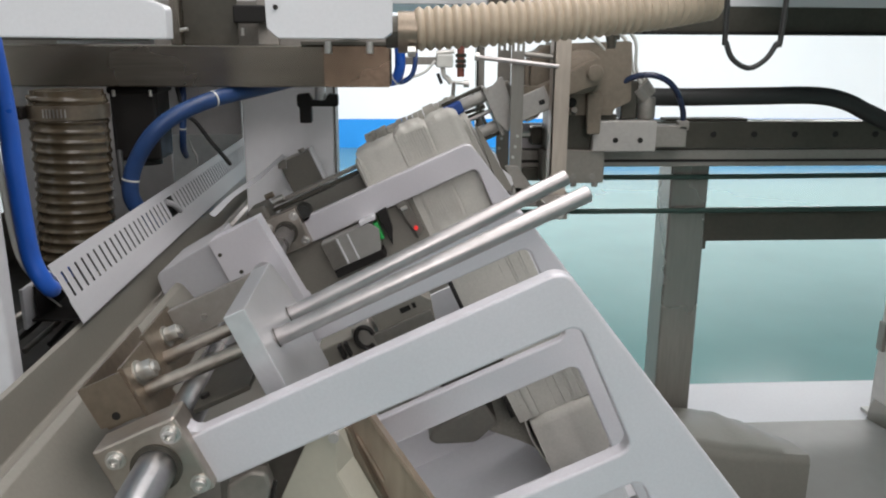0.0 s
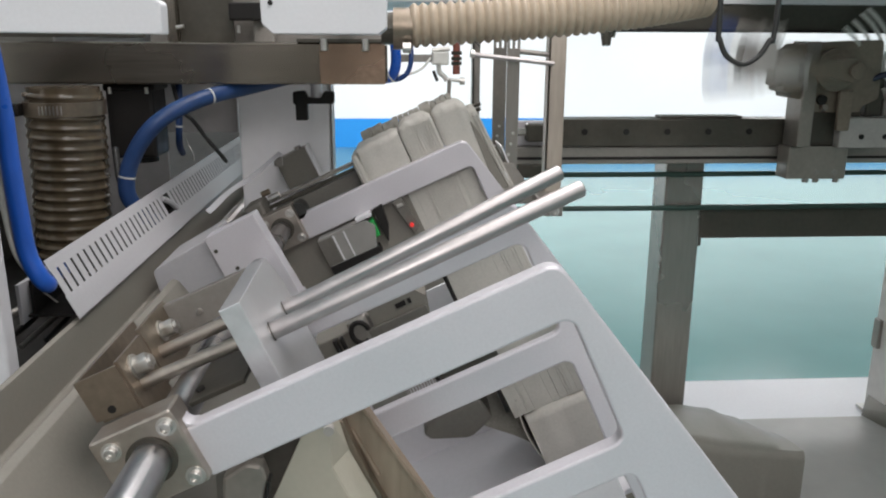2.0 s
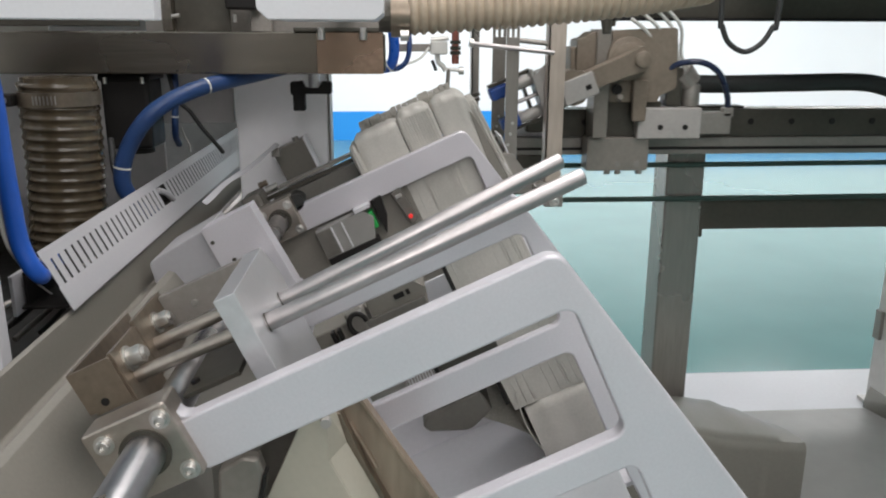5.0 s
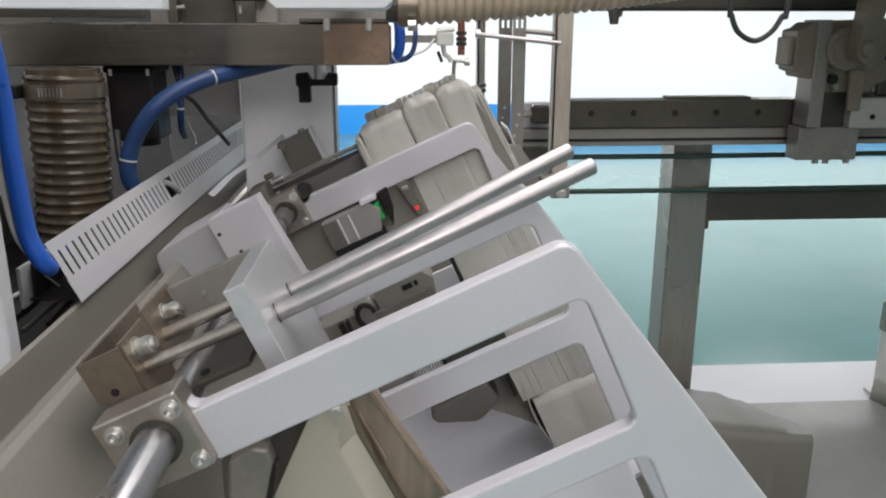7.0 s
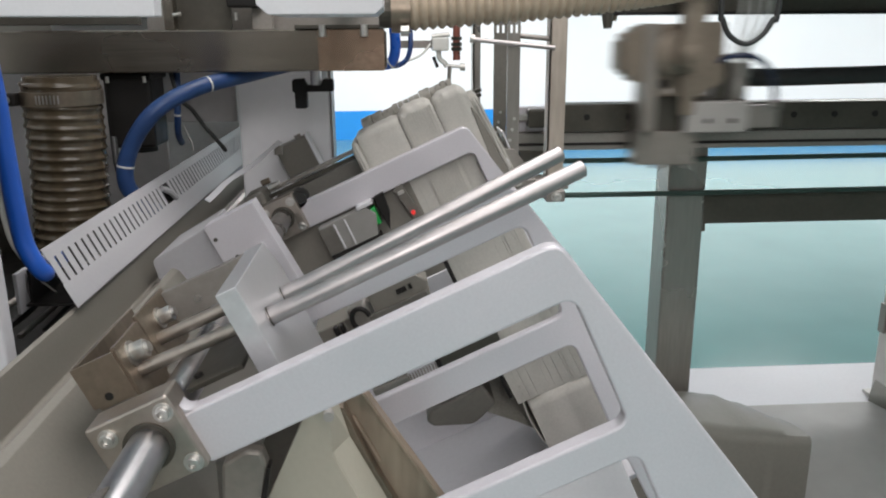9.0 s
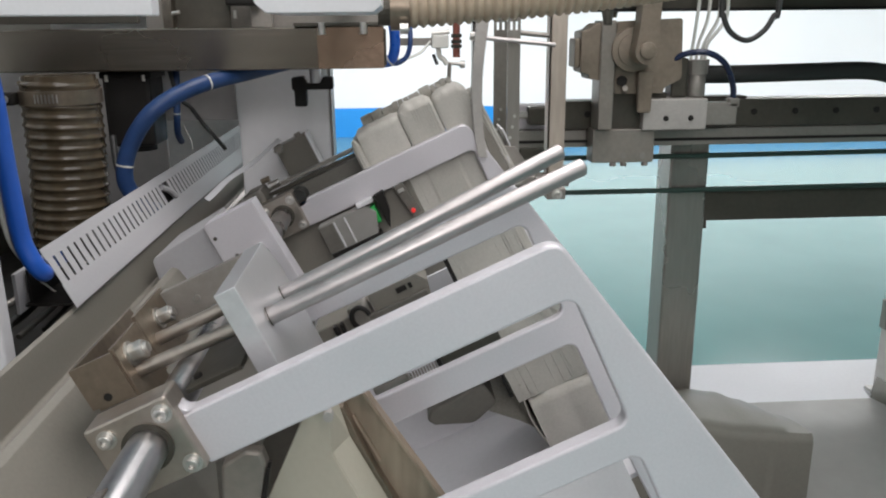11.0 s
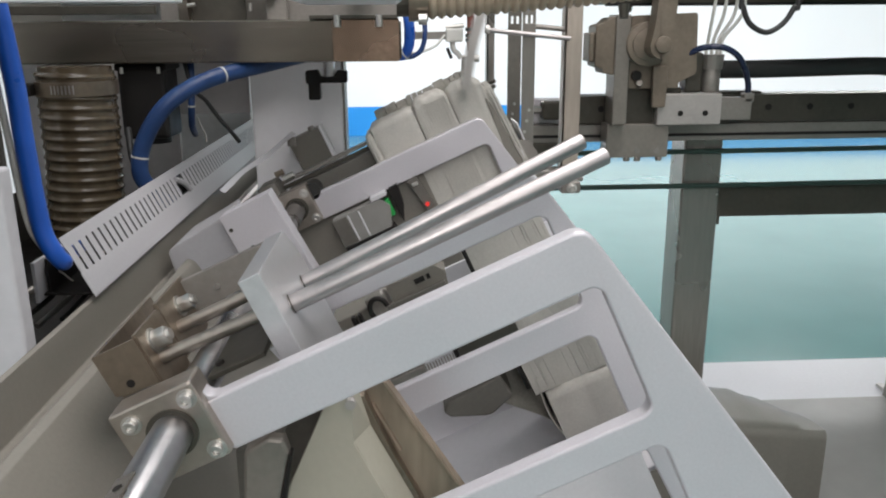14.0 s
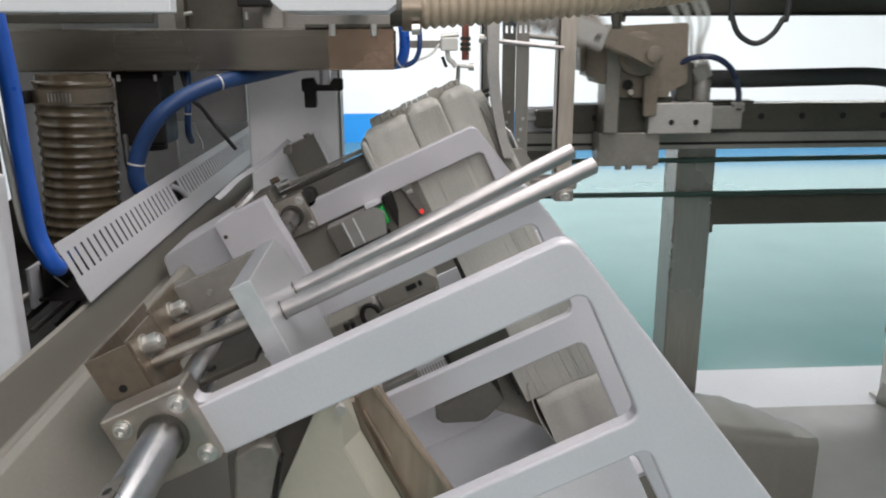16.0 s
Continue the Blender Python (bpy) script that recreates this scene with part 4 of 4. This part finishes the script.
for i, (a, b, v1, lo) in enumerate(((0.160, 0.2355, 0.064, -0.02), (0.237, 0.2965, 0.071, -0.25), (0.298, 0.356, 0.067, -0.25))):
    sleeves.append(bundle("fibre_sleeve", a, b, 1.306, 1.43, lo, v1, PAPER, stack_b, 0.032, i + 3))
bundle("end_flap", 0.145, 0.1595, 1.301, 1.42, -0.014, 0.055, PAPER, stack_b, 0.12, 11)
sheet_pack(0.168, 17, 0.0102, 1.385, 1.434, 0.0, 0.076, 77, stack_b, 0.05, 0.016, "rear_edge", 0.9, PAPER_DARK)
for i in range(12):
    r = random.Random(i + 40)
    u = 0.241 + i * 0.0045
    part("fold_edge", box(u, u + 0.0030 + r.uniform(-0.001, 0.001), 1.3048, 1.42, -0.1, 0.062 + r.uniform(-0.006, 0.004), 0.0004), PAPER, sleeves[1])
sheet_pack(0.205, 24, 0.0047, 1.308, 1.40, -0.28, -0.02, 3, stack_b, 0.0, 0.004, loose=0.2)
sheet_pack(0.358, 5, 0.0045, 1.312, 1.41, -0.13, 0.045, 9, sleeves[2], -0.06, 0.02)
part("back_leaf", box(0.384, 0.387, 1.325, 1.40, -0.115, -0.035, 0.0006), WHITE, sleeves[2])

end_guide = thing("end_guide", "grey steel end guide of the rear stack", "guide", m=TILT)
part("guide_bar", prism(fillet([(0.3526, 0.033, 0.001), (0.3585, 0.008, 0.002), (0.3690, -0.102, 0.001), (0.3470, -0.098, 0.001)]), 1.3048, 1.3115, 0.0008), GREY_SHEET, end_guide)
part("white_liner", prism([(0.3556, -0.044), (0.3750, -0.080), (0.3735, -0.094), (0.3690, -0.097)], 1.313, 1.3155, 0.0004), WHITE, end_guide, "white plastic liner")
part("guide_foot", prism(fillet([(0.372, -0.060, 0.002), (0.392, -0.070, 0.002), (0.402, -0.118, 0.002), (0.372, -0.120, 0.002)]), 1.318, 1.324, 0.0008), GALV, end_guide)

stack_a = thing("fibre_stack", "stack of grey moulded fibre sleeves in the front chute", "stack", m=TILT)
sheet_pack(0.236, 29, 0.0034, 0.87, 0.99, -0.272, -0.060, 21, stack_a, -0.03, 0.006, loose=0.25)
bundle("fibre_sleeve", 0.2475, 0.334, 0.862, 0.995, -0.364, -0.272, PAPER, stack_a, 0.02, 22)
# a loose sleeve wall that bows out before the stack
rows = []
for i in range(13):
    f = i / 12
    u, v = 0.2455 - 0.012 * math.sin(f * math.pi * 0.8) + 0.012 * f, -0.250 - 0.098 * f
    rows.append([(u + 0.003 * g, 0.868 + 0.055 * g + 0.012 * (1 - f) * g, v + 0.010 * g) for g in (0, 0.33, 0.66, 1)])
part("bowed_leaf", grid_shell(rows, (0.0016, 0, 0)), PAPER, stack_a, "curved torn fibre leaf", 50)
# Dark sheet added where back sheet and floor lie in shade.
rows = []
for i in range(9):
    f = i / 8
    rows.append([(0.186 + 0.064 * g, 0.952 - 0.060 * f, -0.230 - (0.034 + 0.070 * g) * f + 0.0012 * math.sin(23 * g)) for g in (0, 0.2, 0.4, 0.6, 0.8, 1)])
part("mouth_shade", grid_shell(rows, (0, 0.0015, 0)), PAPER_DARK, stack_a, "dark sheet standing in for shade in a sleeve mouth", 50)

pusher_a = thing("push_foot", "dark grey pusher foot against the front stack", "pusher", m=TILT)
part("foot_body", prism(fillet([(0.124, -0.246, 0.006), (0.134, -0.236, 0.006), (0.206, -0.230, 0.004), (0.212, -0.262, 0.006), (0.176, -0.276, 0.02), (0.130, -0.256, 0.006)]), 0.875, 0.93, 0.004, seg=3), CASTING, pusher_a)
part("foot_plate", box(0.229, 0.234, 0.868, 0.98, -0.26, -0.05, 0.001), BLACK, pusher_a)
part("foot_rail", box(0.176, 0.251, 0.846, 0.862, -0.187, -0.160, 0.001), DARK_STEEL, pusher_a)
part("foot_slide", box(0.09, 0.134, 0.846, 0.862, -0.183, -0.166, 0.002), GALV, pusher_a)
bm = bmesh.new()
tube([(0.1345 + 0.038 * k / 96, 0.84 + 0.0075 * math.cos(k * 2 * math.pi / 9), -0.172 + 0.0075 * math.sin(k * 2 * math.pi / 9)) for k in range(97)], 0.0007, bm, seg=6, straight=True)
part("spring", bm, GALV, pusher_a, "dull coil spring")
part("stop", box(0.1725, 0.178, 0.838, 0.85, -0.182, -0.158, 0.001), BLACK, pusher_a)

sens_a = thing("sensor_block", "small grey sensor block on the front chute", "sensor", m=TILT)
part("sensor_body", prism(fillet([(0.136, -0.060, 0.002), (0.196, -0.060, 0.003), (0.205, -0.072, 0.002), (0.196, -0.110, 0.002), (0.136, -0.110, 0.002)]), 0.845, 0.88, 0.001), GREY_SHEET, sens_a)
part("sensor_base", box(0.128, 0.200, 0.838, 0.8445, -0.112, -0.080, 0.001), CASTING, sens_a)
part("sensor_mark", box(0.168, 0.180, 0.8435, 0.846, -0.072, -0.066, 0), BLACK, sens_a)
part("sensor_mark", box(0.183, 0.187, 0.8435, 0.846, -0.072, -0.066, 0), BLACK, sens_a)
ring = bmesh.new()
tube([(0.120 + 0.010 * math.cos(k * 0.35), 0.836, -0.078 + 0.013 * math.sin(k * 0.35)) for k in range(16)], 0.003, ring, seg=8, straight=True)
part("clip_ring", ring, BLACK, sens_a)
part("clip_body", box(0.108, 0.132, 0.838, 0.86, -0.10, -0.062, 0.004), GALV, sens_a)
part("fork", box(0.086, 0.091, 0.834, 0.845, -0.092, -0.074, 0.0015), BLACK, sens_a)
part("fork", box(0.094, 0.098, 0.834, 0.845, -0.092, -0.074, 0.0015), BLACK, sens_a)
part("mount", box(0.06, 0.13, 0.850, 0.90, -0.13, -0.075, 0.002), GREY_SHEET, sens_a)

# ---- rear mechanism ----
rear = thing("rear_slide_housing", "grey sheet housing of the rear slide", "housing", m=TILT)
part("housing_face", prism(fillet([(-0.052, 0.067, 0.004), (0.023, 0.070, 0.001), (0.031, -0.075, 0.002), (-0.050, -0.075, 0.004)]), 1.04, 1.075, 0.0015), ALU, rear)
part("housing_shell", prism(fillet([(-0.140, 0.055, 0.010), (-0.0525, 0.064, 0.002), (-0.0525, -0.09, 0.002), (-0.16, -0.05, 0.01)]), 1.052, 1.18, 0.004), PVC, rear)
for u, v in ((-0.045, 0.045), (-0.030, 0.012), (-0.028, -0.012)):
    part("screw", cyl((u, 1.0385, v), (u, 1.041, v), 0.0028, seg=10), DARK_STEEL, rear)
slide = thing("rear_slide", "dark steel slide rail of the rear pusher", "slide", m=TILT)
part("slide_rail", box(-0.02, 0.16, 1.335, 1.345, 0.028, 0.0345, 0.0008), DARK_STEEL, slide)
part("slide_top", box(-0.02, 0.16, 1.345, 1.365, 0.036, 0.042, 0.0008), GALV, slide)
part("slide_lower", box(-0.01, 0.16, 1.332, 1.35, -0.01, 0.0265, 0.0008), CASTING, slide)
part("slide_end", box(-0.055, -0.02, 1.30, 1.36, 0.010, 0.052, 0.006), CASTING, slide)
part("slide_screw", cyl((-0.012, 1.33, 0.046), (0.008, 1.33, 0.046), 0.006, seg=12), BOLT, slide)
part("slide_screw", cyl((-0.02, 1.33, 0.058), (-0.005, 1.33, 0.058), 0.005, seg=12), BRONZED, slide)
part("roller", cyl((0.03, 1.29, 0.012), (0.03, 1.33, 0.012), 0.014, seg=20), RUBBER, slide)
rb = thing("rear_box", "light grey metal junction box behind the slide", "junction box", m=TILT)
part("box_body", box(0.005, 0.0655, 1.44, 1.49, 0.028, 0.092, 0.002), GREY_SHEET, rb)
part("box_edge", box(0.0655, 0.068, 1.438, 1.492, 0.026, 0.094, 0.0008), WHITE, rb)
part("box_knob", cyl((0.052, 1.45, 0.092), (0.052, 1.45, 0.099), 0.006), GALV, rb)
nuts = thing("tension_screw", "bright tension screws at the rear clamp", "screw", m=TILT)
for v in (0.012, -0.006):
    part("screw_head", cyl((-0.055, 1.26, v), (-0.035, 1.26, v), 0.0065, seg=12, bev=0.001), BOLT, nuts)
rear_panel = thing("rear_bracket", "grey bracket below the rear clamp", "bracket", m=TILT)
part("panel_sheet", box(-0.03, 0.2075, 1.3065, 1.312, -0.24, -0.040, 0.001), GREY_SHEET, rear_panel)
part("plate_edge", box(0.012, 0.030, 1.08, 1.085, -0.105, -0.06, 0.001), ALU, rear_panel)
part("plate_slot", box(0.020, 0.026, 1.0785, 1.081, -0.086, -0.074, 0.0005), BLACK, rear_panel)

cams = thing("optical_sensor", "dark grey optical sensor with a green connector", "sensor", m=TILT)
part("sensor_body", prism(fillet([(0.040, -0.043, 0.002), (0.126, -0.043, 0.003), (0.138, -0.060, 0.002), (0.126, -0.094, 0.002), (0.040, -0.094, 0.002)]), 1.27, 1.30, 0.0012), material("mid_grey_plastic", (0.24, 0.235, 0.22), 0.45), cams)
for u in (0.066, 0.085):
    part("stripe", box(u, u + 0.0028, 1.2685, 1.271, -0.092, -0.046, 0.0003), WHITE, cams)
part("dark_end", box(0.0395, 0.064, 1.269, 1.2705, -0.092, -0.046, 0.0003), CASTING, cams)
part("sensor_base", box(0.040, 0.130, 1.268, 1.30, -0.108, -0.0945, 0.0012), BLACK, cams)
part("connector", box(0.130, 0.139, 1.274, 1.30, -0.080, -0.050, 0.002), GREEN_PART, cams)
part("connector_cap", box(0.112, 0.140, 1.268, 1.30, -0.0425, -0.036, 0.001), WHITE, cams)
part("shroud", prism([(0.144, -0.036), (0.162, -0.034), (0.158, -0.07), (0.146, -0.098)], 1.28, 1.30, 0.001), BLACK, cams)
eye = thing("red_sensor", "small black sensor with a glowing red lens", "sensor", m=TILT)
part("sensor_body", prism([(0.178, -0.040), (0.196, -0.036), (0.204, -0.095), (0.190, -0.105)], 1.29, 1.31, 0.001), CASTING, eye)
part("lens", cyl((0.193, 1.284, -0.088), (0.193, 1.292, -0.088), 0.0036, seg=18), RED_GLOW, eye, "glowing red lens")
part("clip", box(0.183, 0.194, 1.286, 1.292, -0.052, -0.046, 0.001), BOLT, eye)

fs = thing("stop_screw", "zinc cap screw on a small stop bracket", "screw")
part("stop_bracket", box(0.248, 0.278, 1.216, 1.330, 1.1875, 1.206, 0.002), GALV, fs)
socket_bolt((0.264, 1.216, 1.196), (0, -1, 0), 0.0058, 0.008, "cap_screw", fs)

peg = thing("guide_peg", "two short dark steel pegs behind the rear stack", "peg")
for dz in (0.0, -0.0085):
    part("peg_rod", cyl((0.124, 1.39, 1.3400 + dz), (0.160, 1.376, 1.3540 + dz), 0.0032, seg=12), DARK_STEEL, peg)
part("peg_block", box(0.104, 0.126, 1.382, 1.405, 1.320, 1.348, 0.002), DARK_STEEL, peg)

# ---- travelling carriage with its swinging gripper ----
carriage = thing("pick_carriage", "grey pick-up carriage with a motor travelling on the rail", "carriage")
part("base_block", box(-0.006, 0.109, 1.425, 1.470, 1.209, 1.271, 0.002), CARRIAGE_PLATE, carriage, "light grey base block")
for x in (0.034, 0.054, 0.094):
    part("base_screw", cyl((x, 1.43, 1.2025), (x, 1.43, 1.210), 0.006, seg=10), GALV, carriage)
for x in (0.052, 0.088):
    part("face_screw", cyl((x, 1.4235, 1.222), (x, 1.426, 1.222), 0.0055, seg=12), GALV, carriage)
part("slide_plate", box(0.002, 0.13, 1.435, 1.468, 1.270, 1.335, 0.002), DARK_STEEL, carriage)
part("upright_plate", box(-0.002, 0.024, 1.408, 1.465, 1.272, 1.462, 0.002), CARRIAGE_PLATE, carriage)
part("gear_housing", prism(fillet([(0.028, 1.46, 0.004), (0.145, 1.465, 0.006), (0.150, 1.36, 0.01), (0.118, 1.345, 0.01), (0.118, 1.335, 0.004), (0.028, 1.335, 0.004)]), 1.42, 1.468, 0.003), CARRIAGE, carriage)
part("motor_body", prism(fillet([(-0.010, 1.458, 0.008), (0.003, 1.458, 0.002), (0.003, 1.358, 0.002), (-0.020, 1.362, 0.004), (-0.022, 1.370, 0.002), (-0.036, 1.374, 0.004), (-0.036, 1.444, 0.004), (-0.022, 1.448, 0.003)]), 1.415, 1.475, 0.003), CARRIAGE, carriage)
part("motor_end", box(-0.046, -0.036, 1.42, 1.47, 1.382, 1.432, 0.003), CARRIAGE, carriage)
part("gear_disc", cyl((0.054, 1.402, 1.412), (0.054, 1.421, 1.412), 0.038, seg=32, bev=0.002), CARRIAGE, carriage, smooth=40)
part("gear_hub", cyl((0.054, 1.399, 1.412), (0.054, 1.403, 1.412), 0.028, seg=20, bev=0.001), CARRIAGE, carriage, smooth=40)
part("link_arm", prism(fillet([(0.066, 1.375, 0.004), (0.094, 1.375, 0.004), (0.092, 1.302, 0.004), (0.068, 1.302, 0.004)]), 1.404, 1.413, 0.002), CARRIAGE, carriage)
part("port", cyl((0.040, 1.413, 1.358), (0.040, 1.421, 1.358), 0.009, seg=18), BLACK, carriage)
part("bolt", cyl((0.045, 1.410, 1.345), (0.047, 1.425, 1.340), 0.006, seg=14, bev=0.001), CARRIAGE_PLATE, carriage)
part("side_plate", box(0.004, 0.022, 1.42, 1.468, 1.318, 1.33, 0.001), DARK_STEEL, carriage)
part("valve_block", box(0.082, 0.200, 1.415, 1.47, 1.269, 1.325, 0.0025), VALVE, carriage, "light grey valve block")
for x in (0.124, 0.170):
    part("valve_port", cyl((x, 1.4135, 1.290), (x, 1.417, 1.290), 0.005, seg=14), BLACK, carriage)
part("valve_tail", box(0.202, 0.262, 1.43, 1.47, 1.275, 1.315, 0.002), GALV, carriage)
part("solenoid", box(0.136, 0.166, 1.43, 1.468, 1.326, 1.396, 0.004), DARK_STEEL, carriage)
part("fitting_body", cyl((0.186, 1.445, 1.326), (0.186, 1.445, 1.366), 0.017, seg=18, bev=0.002), GALV, carriage, smooth=40)
# the fitting turns with its bundle of air tubes when the arm swings over
fitting_top = part("fitting_top", cyl((0, 0, 0), (0, 0, 0.026), 0.020, seg=18, r2=0.022), GALV, carriage)
for i, dx in enumerate((-0.012, -0.002, 0.008, 0.015)):
    part("air_tube", tube([(dx, 0, 0.024), (0.001 + dx, -0.005, 0.054), (0.009 + dx * 1.6 + 0.003 * i, -0.015, 0.094), (0.012 + dx * 1.9, -0.025, 0.134), (0.004 + dx * 1.9, -0.030, 0.170)], 0.0032, seg=8, n=6), CLEAR_TUBE, fitting_top, "clear air tube", 60)
part("blue_air_tube", tube([(0.128, 1.43, 1.388), (0.154, 1.415, 1.404), (0.190, 1.405, 1.405), (0.224, 1.41, 1.385), (0.250, 1.43, 1.345), (0.256, 1.44, 1.318)], 0.0055, n=8), material("deep_blue_tube", (0.011, 0.02, 0.055), 0.3), carriage, "dark blue air tube", 60)
part("tube_elbow", box(0.246, 0.266, 1.43, 1.45, 1.306, 1.324, 0.003), GALV, carriage)
part("trailing_hose", tube([(0.150, 1.462, 1.366), (0.26, 1.468, 1.364), (0.40, 1.47, 1.366), (0.52, 1.47, 1.367), (0.58, 1.47, 1.356), (0.63, 1.47, 1.334), (0.70, 1.47, 1.31), (0.85, 1.47, 1.30)], 0.0165, n=8, seg=16), RUBBER, carriage, "thick black trailing hose", 60)

# the arm points along its own x axis; it turns about y at the pivot
arm = part("gripper_arm", prism(fillet([(-0.024, -0.023, 0.021), (-0.024, 0.023, 0.021), (0.030, 0.017, 0.006), (0.095, 0.016, 0.006), (0.120, 0.030, 0.004), (0.140, 0.030, 0.004), (0.140, -0.030, 0.004), (0.120, -0.030, 0.004), (0.095, -0.016, 0.006), (0.030, -0.017, 0.006)], 7), -0.025, 0.012, 0.003), CARRIAGE, carriage, "dark grey cast gripper arm")
part("arm_boss", cyl((0, -0.032, 0), (0, -0.025, 0), 0.014, seg=24, bev=0.0015), CARRIAGE, arm, smooth=40)
part("arm_box", box(0.088, 0.150, -0.030, -0.0255, -0.016, 0.025, 0.003), VALVE, arm, "pale cover box on the arm")
part("arm_notch", box(0.098, 0.108, -0.032, -0.0295, 0.004, 0.012, 0.001), BLACK, arm)
part("head_block", box(0.140, 0.186, -0.022, 0.022, -0.048, 0.026, 0.003), CARRIAGE_PLATE, arm)
part("head_plate", prism(fillet([(0.188, -0.043, 0.003), (0.149, -0.062, 0.003), (0.152, 0.020, 0.003), (0.160, 0.022, 0.002), (0.176, 0.032, 0.003), (0.188, 0.004, 0.004)]), -0.032, -0.026, 0.001), VALVE, arm, "pale head plate")
part("head_web", box(0.182, 0.188, -0.026, 0.026, -0.056, 0.034, 0.001), VALVE, arm)
for z, inner in ((-0.054, 1), (0.030, -1)):
    part("finger", box(0.186, 0.262, -0.009, 0.009, z - 0.003, z + 0.003, 0.001), DARK_STEEL, arm, "thin dark steel finger")
    z2 = z + inner * 0.014
    part("gripper_cylinder", cyl((0.187, -0.008, z2), (0.234, -0.008, z2), 0.0105, seg=20, bev=0.001), VALVE, arm, "grey gripper cylinder", 40)
    part("finger_pad", box(0.230, 0.264, -0.024, 0.014, z2 - 0.0105, z2 + 0.0105, 0.004), BLUE_PAD, arm, "dark blue silicone finger pad")
part("thin_rod", cyl((0.187, -0.010, -0.012), (0.240, -0.010, -0.012), 0.0036, seg=12), CHROME, arm)
part("finger_bar", box(0.202, 0.207, -0.012, 0.010, -0.051, 0.028, 0.0015), DARK_STEEL, arm)

# ---- retaining strip that swings down onto the stack end ----
keeper = thing("retaining_strip", "curved grey steel strip that holds the stack end", "retainer")
bm = bmesh.new()
rows = []
for i in range(15):
    f = i / 14
    z = -0.255 * f
    x = 0.026 * (max(0, f - 0.35) / 0.65) ** 2
    w = 0.0095 - 0.002 * f
    rows.append([bm.verts.new((x - w, -0.004, z)), bm.verts.new((x + w, -0.004, z)), bm.verts.new((x + w, 0.012, z)), bm.verts.new((x - w, 0.012, z))])
for a, b in zip(rows, rows[1:]):
    for k in range(4):
        bm.faces.new((a[k], a[(k + 1) % 4], b[(k + 1) % 4], b[k]))
bm.faces.new(rows[0])
bm.faces.new(rows[-1][::-1])
part("strip", bm, VALVE, keeper)
part("strip_hub", cyl((0, -0.008, 0), (0, 0.016, 0), 0.014, seg=18), GALV, keeper)
hub = thing("strip_bearing", "dark steel bearing of the retaining strip", "bearing")
part("bearing", box(0.155, 0.19, 1.302, 1.33, 1.495, 1.53, 0.003), DARK_STEEL, hub)


def motions():
    """The carriage runs a cycle of 2.6 s; every value is keyed against the moment it leaves for the pick-up."""
    leave = [-1.45, 1.125, 3.74, 6.35, 8.91, 11.60, 14.165]
    # now and then the return starts a little late
    late = [0.0, 0.0, 0.0, 0.032, 0.0, 0.0, 0.0]
    travel = [(0.0, 0.377), (0.05, 0.418), (0.15, 0.545), (0.25, 0.683), (0.35, 0.785), (0.48, 0.788), (0.60, 0.762), (0.68, 0.756),
              (0.96, 0.756), (1.03, 0.700), (1.13, 0.505), (1.235, 0.382), (1.35, 0.345), (1.44, 0.281), (1.66, 0.278), (1.75, 0.330), (1.84, 0.376), (2.3, 0.377)]
    swing = [(0.0, 86), (0.70, 86), (0.77, 108), (0.83, 148), (0.87, 178), (0.905, 197), (1.25, 202), (1.42, 204), (1.68, 203), (1.75, 190), (1.84, 158), (1.91, 106), (1.98, 88), (2.3, 86)]
    strip = [(0.035, (0.172, 0.17, -25)), (0.13, (0.170, 0.28, -25)), (1.64, (0.168, 0.28, -15)), (1.73, (0.160, 0.09, -5)), (1.80, (0.155, 0.0, 0)), (2.0, (0.154, 0.0, 2)),
             (2.1, (0.158, 0.0, -7)), (2.2, (0.176, 0.0, 0)), (2.29, (0.176, 0.0, 0)), (2.38, (0.178, 0.055, -19)), (2.47, (0.178, 0.125, -25))]

    def mix(a, b, f):
        if isinstance(a, tuple):
            return tuple(p + (q - p) * f for p, q in zip(a, b))
        return a + (b - a) * f

    def framed(table):
        """All rows of the cycles in order, cut to the length of the shot."""
        every = []
        for t0, nxt, lag in zip(leave, leave[1:] + [99], late):
            every += [(t0 + dt + (lag if 0.65 < dt < 1.4 else 0.0), v) for dt, v in table if t0 + dt < nxt - 0.02]
        out = [r for r in every if 0.0 < r[0] < 16.0]
        for end in (0.0, 16.0):
            before = [r for r in every if r[0] <= end]
            after = [r for r in every if r[0] > end]
            if before and after:
                (ta, va), (tb, vb) = before[-1], after[0]
                row = (end, mix(va, vb, (end - ta) / (tb - ta)))
            else:
                row = (end, (before or after)[-1 if before else 0][1])
            out = [row] + out if end == 0.0 else out + [row]
        return [r for k, r in enumerate(out) if k == 0 or r[0] - out[k - 1][0] > 0.004 or k == len(out) - 1]

    walk(carriage, [(t, pose(x, 0, 0)) for t, x in framed(travel)])
    walk(arm, [(t, pose(0.066, 1.385, 1.412, 0, -a, 0)) for t, a in framed(swing)])
    lean = [(0.0, 0), (0.72, 0), (0.90, 42), (1.70, 42), (1.95, 12), (2.15, 0), (2.3, 0)]
    walk(fitting_top, [(t, pose(0.186, 1.445, 1.366, 0, -a, 0)) for t, a in framed(lean)])
    press = [(0.0, 0.0), (1.36, 0.0), (1.45, 1.0), (1.66, 1.0), (1.76, 0.15), (1.86, 0.0)]
    for sleeve, reach in zip(sleeves, (0.008, 0.017, 0.021)):
        walk(sleeve, [(t, pose(-reach * p, 0, 0)) for t, p in framed(press)])
    walk(keeper, [(t, pose(x, 1.288, 1.503 + z, 0, -a, 0)) for t, (x, z, a) in framed(strip)])


motions()
